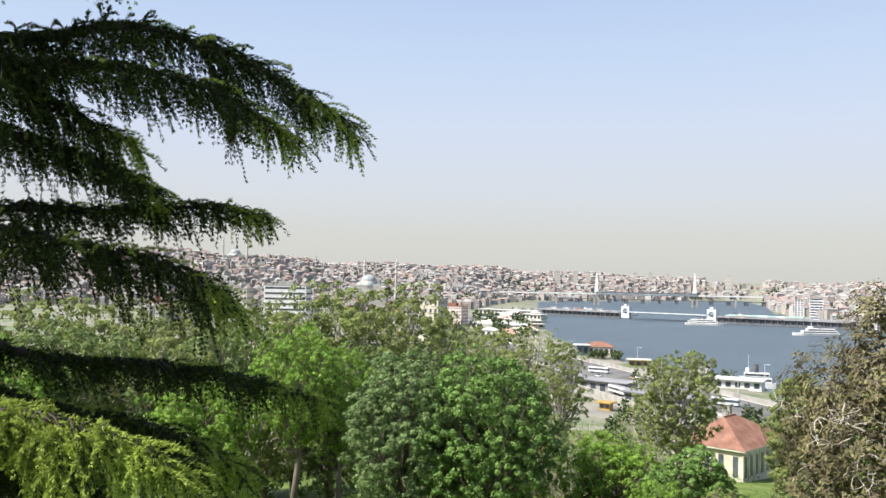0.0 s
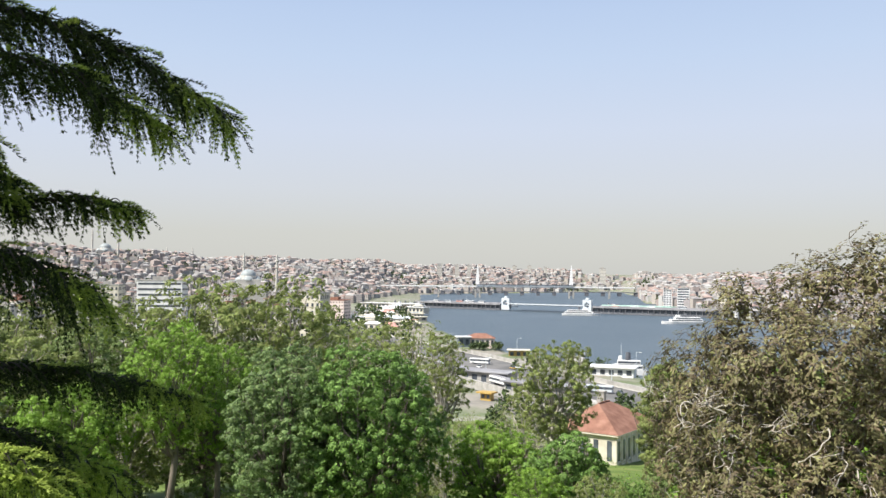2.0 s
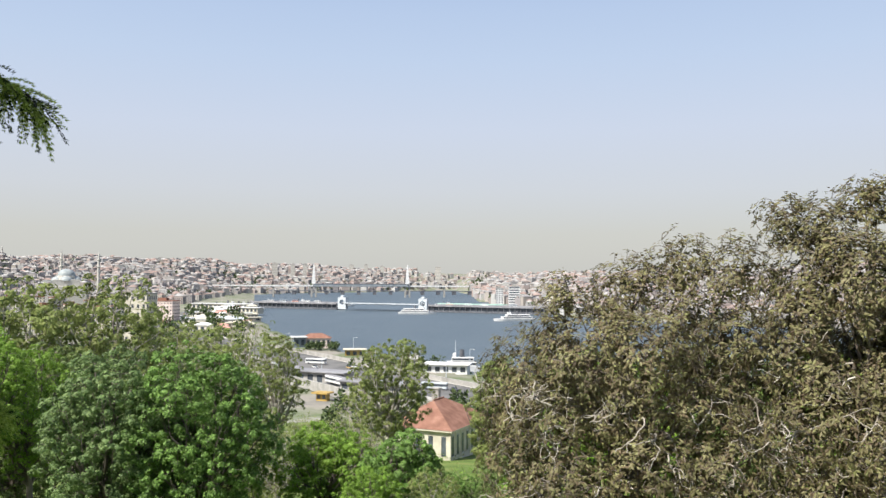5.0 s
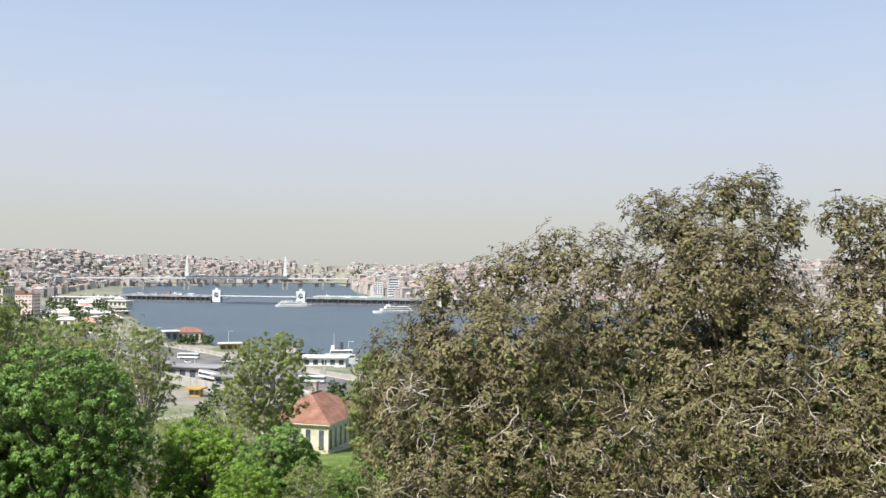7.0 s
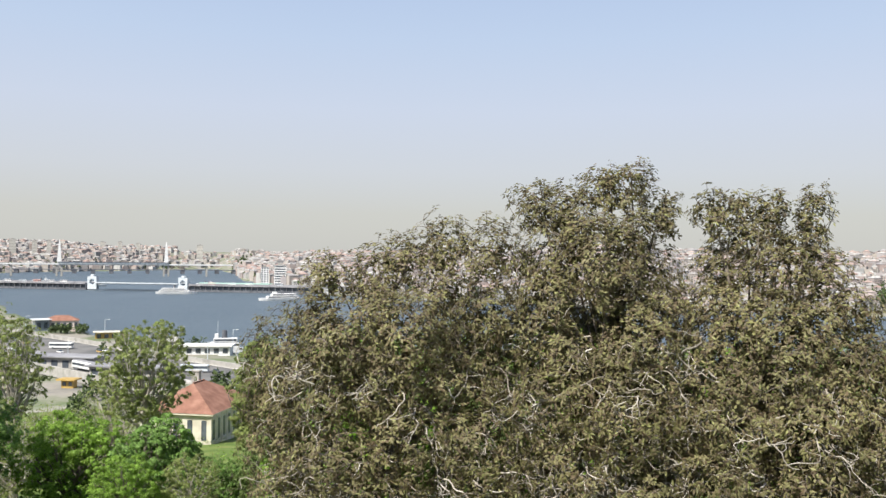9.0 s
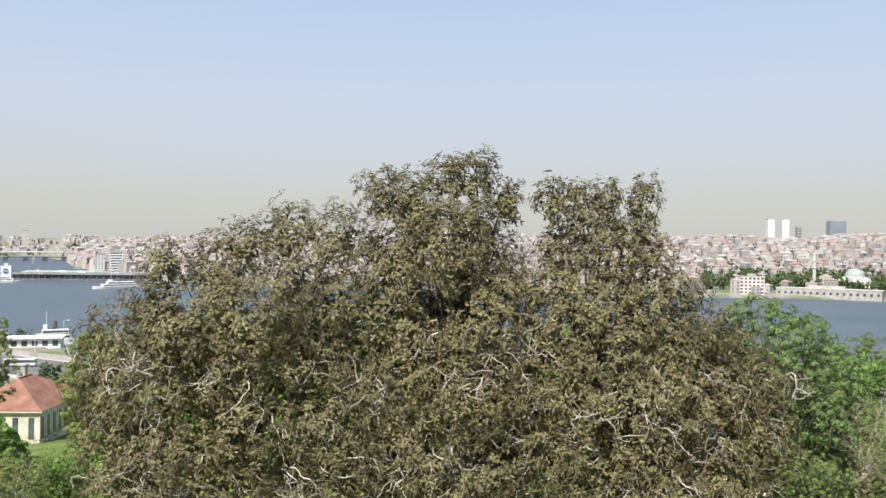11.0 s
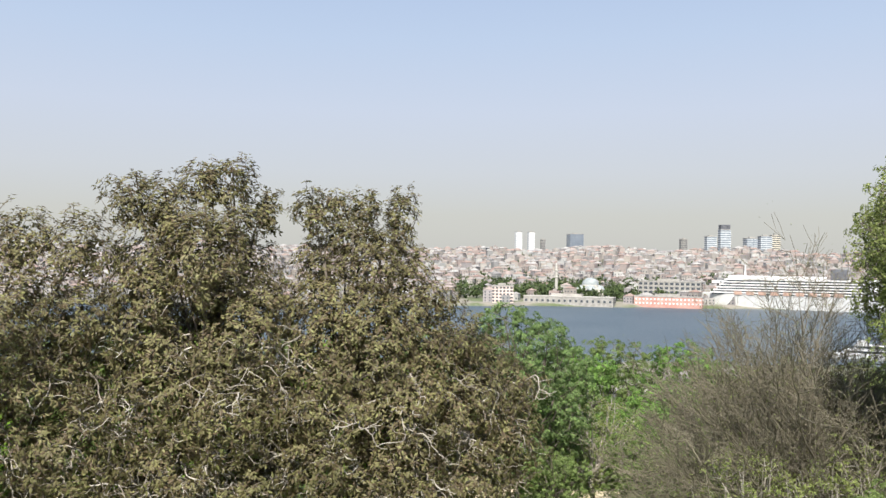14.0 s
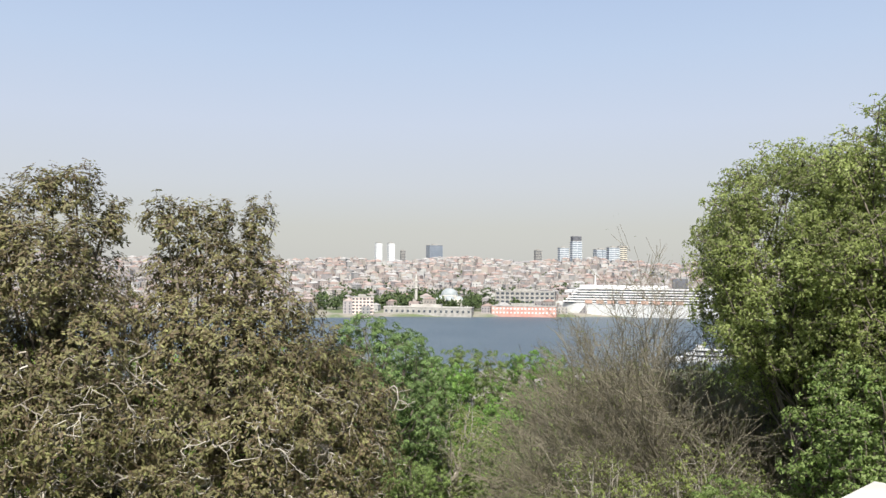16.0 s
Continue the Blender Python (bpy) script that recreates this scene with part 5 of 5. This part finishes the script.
# ---- coast: road, railway and the tile-roofed house ----
def tiled_house():
    w, dp = 17.0, 23.0
    cx, cy = plan(19.7, 198)
    ux, uy = plan(134, 1)
    vx, vy = plan(44, 1)
    x, y = cx - ux * w / 2 + vx * dp / 2, cy - uy * w / 2 + vy * dp / 2
    z = 7.0
    root = thing("house", "cream house with a clay-tiled hipped roof and tall dark windows", "house", x, y, z, -44)
    h = up(-10.35, 198) - z
    part("wall", boxes((-w / 2, w / 2, -dp / 2, dp / 2, -4, h)), CREAM, root)
    bm = bmesh.new()
    e, r = 0.9, 5.4
    a, b, k = w / 2 + e, dp / 2 + e, dp / 2 - w / 2
    vs = [bm.verts.new(p) for p in ((-a, -b, h), (a, -b, h), (a, b, h), (-a, b, h), (0, -k, h + r), (0, k, h + r))]
    for f in ((0, 1, 4), (1, 2, 5, 4), (2, 3, 5), (3, 0, 4, 5), (3, 2, 1, 0)):
        bm.faces.new([vs[i] for i in f])
    part("roof", bm, TILES, root, "faded clay tile roof")
    part("ridge", boxes((-0.18, 0.18, -k, k, h + r - 0.05, h + r + 0.18)), TILES, root)
    part("eave_board", boxes((-a + 0.1, a - 0.1, -b + 0.1, b - 0.1, h - 0.4, h - 0.02)), CREAM, root)
    part("chimney", bevelled(0.1, (-3.4, -1.4, 3, 4.4, h + 2, h + r + 1.8), (-3.6, -1.2, 2.8, 4.6, h + r + 1.8, h + r + 2.2)), CONCRETE, root)
    for i in range(8):
        v = -dp / 2 + (i + 0.5) * dp / 8
        for s in (-1, 1):
            pane = part("window", boxes((s * w / 2 - 0.08, s * w / 2 + 0.08, v - 0.6, v + 0.6, h * 0.30, h * 0.82)), GLASS_DARK, root)
            part("sill", boxes((s * w / 2 - 0.2, s * w / 2 + 0.2, v - 0.75, v + 0.75, h * 0.27, h * 0.30)), STONE, pane)
            part("lintel", boxes((s * w / 2 - 0.15, s * w / 2 + 0.15, v - 0.75, v + 0.75, h * 0.82, h * 0.86)), STONE, pane)
            part("pilaster", boxes((s * w / 2 - 0.16, s * w / 2 + 0.16, v - 1.6, v - 1.25, -2, h - 0.4)), CREAM, root)
    for i in range(5):
        u = -w / 2 + (i + 0.5) * w / 5
        part("window", boxes((u - 0.6, u + 0.6, -dp / 2 - 0.08, -dp / 2 + 0.08, h * 0.30, h * 0.82)), GLASS_DARK, root)


tiled_house()


def strip(name, label, category, pts, width, z, mat, shift=0.0, thick=0.25):
    """A road-like band along bearings and distances, with a real edge."""
    P = np.array([plan(a, d) for a, d in pts])
    seg = np.concatenate([[0], np.cumsum(np.linalg.norm(np.diff(P, axis=0), axis=1))])
    s = np.linspace(0, seg[-1], max(8, int(seg[-1] / 12)))
    Q = np.stack([np.interp(s, seg, P[:, k]) for k in range(2)], 1)
    for _ in range(4):
        Q[1:-1] = (Q[:-2] + 2 * Q[1:-1] + Q[2:]) / 4
    T = unit(np.gradient(Q, axis=0))
    N = np.stack([-T[:, 1], T[:, 0]], 1)
    bm = bmesh.new()
    prev = None
    for q, n_ in zip(Q, N):
        a, b = q + n_ * (shift - width / 2), q + n_ * (shift + width / 2)
        row = [bm.verts.new((*a, z - thick)), bm.verts.new((*a, z)), bm.verts.new((*b, z)), bm.verts.new((*b, z - thick))]
        if prev:
            for i in range(3):
                bm.faces.new((prev[i], row[i], row[i + 1], prev[i + 1]))
        prev = row
    bmesh.ops.recalc_face_normals(bm, faces=bm.faces[:])
    me_ = bpy.data.meshes.new(name)
    bm.to_mesh(me_)
    bm.free()
    me_.materials.append(mat)
    return tagged(new(name, me_), label, category, kind="structure"), Q, N


strip("path", "pale trodden earth path under the trees", "path", [(62, 80), (66, 76), (70, 74), (75, 75), (80, 79), (84, 84)], 7, 30.7, SAND, 0, 2.6)
COAST = [(3.4, 1250), (2.0, 1020), (0.6, 830), (2.4, 680), (6.0, 560), (9.9, 478), (13, 420), (17, 372), (20.6, 336), (26, 306), (40, 284), (60, 284), (80, 304), (100, 330)]
road, RQ, RN = strip("road", "grey asphalt coast avenue", "road", COAST, 30, 4.6, ASPHALT)
strip("pavement", "pale paved promenade along the avenue", "pavement", COAST, 7, 4.75, PALE_PAVING, 19, 0.6)
strip("pavement", "pale kerbed strip beside the railway", "pavement", COAST[4:], 4, 4.75, PALE_PAVING, -17.5, 0.6)
strip("railway", "dusty railway bed beside the avenue", "railway", COAST[5:], 20, 4.45, URBAN, -31)
strip("trim", "pale concrete wall beside the avenue", "wall", COAST[4:9], 0.8, 6.6, CONCRETE, 16.5, 2.4)
strip("trim", "weathered retaining wall above the railway", "wall", COAST[5:11], 1.0, 7.6, CONCRETE, -43, 4.0)
for k in (-34, -30.5, -27):
    for e in (-0.75, 0.75):
        strip("trim", "steel rail", "rail", COAST[5:10], 0.12, 4.62, DARK_STEEL, k + e, 0.15)


def car(x, y, z, rz, mat, label, L=4.4, tall=1.5):
    root = thing("car", label, "car", x, y, z, rz, "cars on the avenue")
    part("body", bevelled(0.12, (-L / 2, L / 2, -0.88, 0.88, 0.3, tall * 0.58)), mat, root)
    bm = boxes((-L * 0.30, L * 0.22, -0.78, 0.78, tall * 0.58, tall))
    for v in bm.verts:
        if v.co.z > tall * 0.9:
            v.co.x *= 0.72
            v.co.y *= 0.86
    part("cabin", bm, GLASS_DARK, root)
    for sx_ in (-L * 0.31, L * 0.31):
        for sy_ in (-0.82, 0.82):
            wheel = part("wheel", moved(turned([(0.0, -0.1), (0.32, -0.1), (0.32, 0.1), (0.0, 0.1)], 10), pose(sx_, sy_, 0.32, 90)), DARK_STEEL, root)
            part("rim", moved(turned([(0.0, -0.12), (0.18, -0.12), (0.18, 0.12), (0.0, 0.12)], 8), pose(sx_, sy_, 0.32, 90)), STEEL, wheel)
    return root


PAINTS = [(WHITE, "white parked car"), (STEEL, "silver saloon car"), (DARK_STEEL, "dark grey car"), (YELLOW, "yellow taxi cab"), (PINK, "dull red car")]
MODELS = [car(0, 0, -60, 0, m_, l_ + " on the coast avenue") for m_, l_ in PAINTS]
rc = np.random.default_rng(91)
used = set()
for k in range(150):
    i = int(rc.integers(2, len(RQ) - 2)) if k > 90 else int(rc.integers(2, len(RQ) // 3))
    lane = rc.integers(-3, 4)
    t = rc.random()
    if (i, lane) in used or lane == 0:
        continue
    used.add((i, lane))
    q = RQ[i] * (1 - t * 0.5) + RQ[i + 1] * t * 0.5 + RN[i] * lane * 3.6
    tang = RQ[i + 1] - RQ[i]
    model = MODELS[int(rc.choice(5, p=[0.4, 0.2, 0.15, 0.15, 0.1]))]
    spot_m = pose(q[0], q[1], 4.62, 0, 0, math.degrees(math.atan2(tang[1], tang[0])))
    if model.matrix_basis.translation.z < -50:
        model.matrix_basis = spot_m
    else:
        copy_thing(model, spot_m)
for k in range(14, 44):  # parked rows on the ferry square and beside the railway
    if k < 28:
        az, d = 2.6 + 0.55 * (k % 7) + 0.1 * rc.random(), 720 + 70 * (k // 7)
    else:
        az, d = 10.2 + 0.42 * (k % 9), 432 - 13 * ((k - 28) // 9) - 9 * (k % 9)
    copy_thing(MODELS[int(rc.choice(5, p=[0.45, 0.2, 0.15, 0.1, 0.1]))], pose(*plan(az, d), float(height(az, d)) + 0.02, 0, 0, 40 + 6 * rc.random()))
for model in MODELS:
    if model.matrix_basis.translation.z < -50:
        model.matrix_basis = pose(*plan(10 + 2 * MODELS.index(model), 440), 4.62)


def bus(az, d, z, heading, mat, label):
    root = thing("bus", label, "bus", *plan(az, d), z, heading, "buses and lorries")
    part("body", bevelled(0.15, (-5.6, 5.6, -1.25, 1.25, 0.5, 3.1)), mat, root)
    part("window_band", boxes((-5.3, 5.62, -1.28, 1.28, 1.6, 2.6)), GLASS_DARK, root)
    for sx_ in (-3.6, 3.4):
        for sy_ in (-1.1, 1.1):
            part("wheel", moved(turned([(0.0, -0.15), (0.5, -0.15), (0.5, 0.15), (0.0, 0.15)], 10), pose(sx_, sy_, 0.5, 90)), DARK_STEEL, root)


ga, gb = Vector(plan(6.6, 1390)), Vector(plan(26.2, 1170))
gh = math.degrees(math.atan2(gb.y - ga.y, gb.x - ga.x))
for k, f in enumerate((0.06, 0.11, 0.155, 0.20, 0.24, 0.62, 0.70, 0.76, 0.81, 0.90)):
    gp = ga.lerp(gb, f)
    bus(math.degrees(math.atan2(gp.x, gp.y)), gp.length, 9.6, gh, (WHITE, STEEL, PINK, WHITE)[k % 4], ("white bus", "grey bus", "dull red bus", "white bus")[k % 4] + " crossing the long bridge")
for az, d, m_, l_ in ((1.6, 960, WHITE, "white bus"), (0.9, 860, PINK, "dull red bus"), (10.6, 455, WHITE, "white minibus"), (18.6, 352, STEEL, "grey coach"), (2.6, 1090, WHITE, "white bus")):
    bus(az, d, 4.6, -35, m_, l_ + " on the coast avenue")


def carriage(x, y, z, rz, mat, label):
    root = thing("railway_carriage", label, "railway carriage", x, y, z, rz, "carriages of the train")
    body = part("body", bevelled(0.25, (-9.8, 9.8, -1.4, 1.4, 0.9, 3.7)), mat, root)
    part("window_band", boxes((-9.2, 9.2, -1.43, 1.43, 2.0, 2.95)), GLASS_DARK, body, "dark window band")
    part("roof", bevelled(0.2, (-9.6, 9.6, -1.2, 1.2, 3.7, 4.05)), BRIDGE_DECK, root)
    for x_ in (-6.6, 6.6):
        part("bogie", bevelled(0.1, (x_ - 1.5, x_ + 1.5, -1.1, 1.1, 0.05, 0.9)), DARK_STEEL, root)


start = int(np.argmin(np.abs(np.degrees(np.arctan2(RQ[:, 0], RQ[:, 1])) - 11.0) + np.where(np.hypot(RQ[:, 0], RQ[:, 1]) > 700, 99, 0)))
for k in range(5):
    q, q2 = RQ[start + 2 * k] + RN[start + 2 * k] * -30.5, RQ[start + 2 * k + 2] + RN[start + 2 * k + 2] * -30.5
    carriage(*((q + q2) / 2), 4.62, math.degrees(math.atan2(q2[1] - q[1], q2[0] - q[0])), (STEEL, WHITE)[k % 2], ("grey", "white")[k % 2] + " railway carriage standing on the track")


def street_lamp(az, d, h=11.0):
    root = thing("street_lamp", "tall grey street lamp on the quay", "street lamp", *plan(az, d), 3.0, -az, "street lamps")
    part("pole", turned([(0.22, 0), (0.16, h * 0.5), (0.10, h)], 8), STEEL, root)
    part("arm", boxes((0, 2.0, -0.07, 0.07, h - 0.15, h)), STEEL, root)
    part("lamp_head", bevelled(0.06, (1.5, 2.7, -0.22, 0.22, h - 0.25, h - 0.02)), WHITE, root)


for az, d in ((13.1, 520), (17.6, 462), (21.0, 440), (11.0, 395), (15.4, 400), (8.6, 560), (19.4, 380), (24, 420)):
    street_lamp(az, d)


def low_building(name, label, category, az, d, w, dp, h, turn, wall, roof, pitched=True, bays=6, z=4.0):
    x, y = plan(az, d)
    root = thing(name, label, category, x, y, z, -az + turn)
    part("wall", boxes((-w / 2, w / 2, -dp / 2, dp / 2, -2, h)), wall, root)
    if pitched:
        bm = bmesh.new()
        a, b, r = w / 2 + 0.6, dp / 2 + 0.6, dp * 0.26
        k = max(0.1, w / 2 - dp / 2)
        vs = [bm.verts.new(p) for p in ((-a, -b, h), (a, -b, h), (a, b, h), (-a, b, h), (-k, 0, h + r), (k, 0, h + r))]
        for f in ((0, 1, 5, 4), (1, 2, 5), (2, 3, 4, 5), (3, 0, 4), (3, 2, 1, 0)):
            bm.faces.new([vs[i] for i in f])
        part("roof", bm, roof, root)
    else:
        part("roof", boxes((-w / 2 - 1.2, w / 2 + 1.2, -dp / 2 - 1.6, dp / 2 + 1.2, h, h + 0.5)), roof, root)
    for i in range(bays):
        u = -w / 2 + (i + 0.5) * w / bays
        part("window", boxes((u - w / bays * 0.28, u + w / bays * 0.28, -dp / 2 - 0.1, -dp / 2 + 0.1, h * 0.15, h * 0.75)), GLASS_DARK, root)
    return root


low_building("shore_house", "small pink waterfront house with tiled roof", "house", 10.6, 588, 20, 12, 5, 0, PINK_PALE, TILES)
low_building("kiosk", "small blue and white waterfront kiosk", "kiosk", 9.45, 580, 8, 8, 6, 10, GLASS_BLUE, WHITE, False, 2)
low_building("platform_shelter", "long railway platform shelter with a grey roof", "shelter", 10.6, 384, 34, 9, 5.0, -32, CONCRETE, BRIDGE_DECK, False, 7)
low_building("platform_shelter", "long railway platform shelter with a grey roof", "shelter", 14.6, 344, 30, 8, 4.6, -36, CONCRETE, BRIDGE_DECK, False, 6)
low_building("container", "yellow site container beside the track", "container", 11.1, 331, 4.6, 2.5, 2.3, -30, YELLOW, YELLOW, False, 2)
low_building("kiosk", "low round-roofed pier kiosk", "kiosk", 17.2, 455, 10, 10, 4.5, 0, CREAM, CONCRETE, True, 3, 3)
low_building("pier_building", "white flat-roofed pier building", "building", 19.2, 432, 26, 10, 4, -10, WHITE, WHITE, False, 6, 3)
low_building("pier_building", "yellow and white tour kiosk", "kiosk", 13.2, 520, 12, 6, 3.6, 0, YELLOW, CREAM, False, 3, 3)
# stalls and sheds round the ferry square
WARES = [(WHITE, "white canvas market awning"), (PINK, "faded red market awning"), (CREAM, "cream canvas market awning"), (STEEL, "grey metal shed roof")]
rs = np.random.default_rng(92)
for k in range(64):
    az, d = 1.4 + 5.0 * rs.random(), 690 + 560 * rs.random()
    if d > 1000 and az < 2.6 or abs(az - np.interp(d, [680, 830, 1020, 1250], [2.4, 0.6, 2.0, 3.4])) < 1.3:
        continue
    m_, l_ = WARES[int(rs.integers(0, 4))]
    low_building("market_stall", l_ + " on the ferry square", "stall", az, d, 8 + 16 * rs.random(), 6 + 6 * rs.random(), 3 + 3 * rs.random(), 40 * rs.random() - 20, CREAM, m_, rs.random() < 0.5, 3)
low_building("ferry_terminal", "long pale ferry terminal with flat roofs", "terminal", 4.6, 1230, 95, 16, 7, -30, CREAM, WHITE, False, 14)
low_building("ferry_terminal", "long pale ferry terminal with flat roofs", "terminal", 5.4, 1120, 70, 14, 6, -34, CREAM, WHITE, False, 12)


# waterfront quarter below the old town: houses one by one
def town_house(rng_, az, d, wall, pitched):
    w, dp, h = 12 + 10 * rng_.random(), 11 + 6 * rng_.random(), 12 + 9 * rng_.random()
    root = block("town_house", "pale rendered town house with rows of dark windows", "house", az, d, 4, w, dp, h, rng_.normal() * 18, wall, int(h / 3.4), int(w / 4), win=(0.42, 0.5), roof=TILES if pitched else CONCRETE)
    root["group"] = "town houses"
    return root


rt = np.random.default_rng(93)
WALLS = [CREAM, CONCRETE, STONE, PALE_PAVING, CREAM]
d_ = 760.0
while d_ < 1390:
    az_ = -19.0 + rt.random()
    while az_ < -0.6:
        if abs(az_ + 10.4) > 2.2 or d_ > 900:
            if not (-7.2 < az_ < -2.8 and 1080 < d_ < 1230):
                town_house(rt, az_, d_ + rt.normal() * 8, WALLS[int(rt.integers(0, 5))], rt.random() < 0.5)
        az_ += math.degrees((34 + 10 * rt.random()) / d_)
    d_ += 95


# ---- terrace parapet ----
def parapet():
    root = thing("terrace_parapet", "pale weathered stone terrace parapet with a coping", "parapet", 4.875, -0.714, 50.4, -116)
    part("wall_body", bevelled(0.02, (-0.28, 3.4, -0.26, 0.26, -0.3, 0.40)), STONE, root)
    for k in range(4):
        part("coping_slab", bevelled(0.025, (-0.34 + k * 0.95, 0.60 + k * 0.95, -0.34, 0.34, 0.405, 0.51)), STONE, root)


parapet()
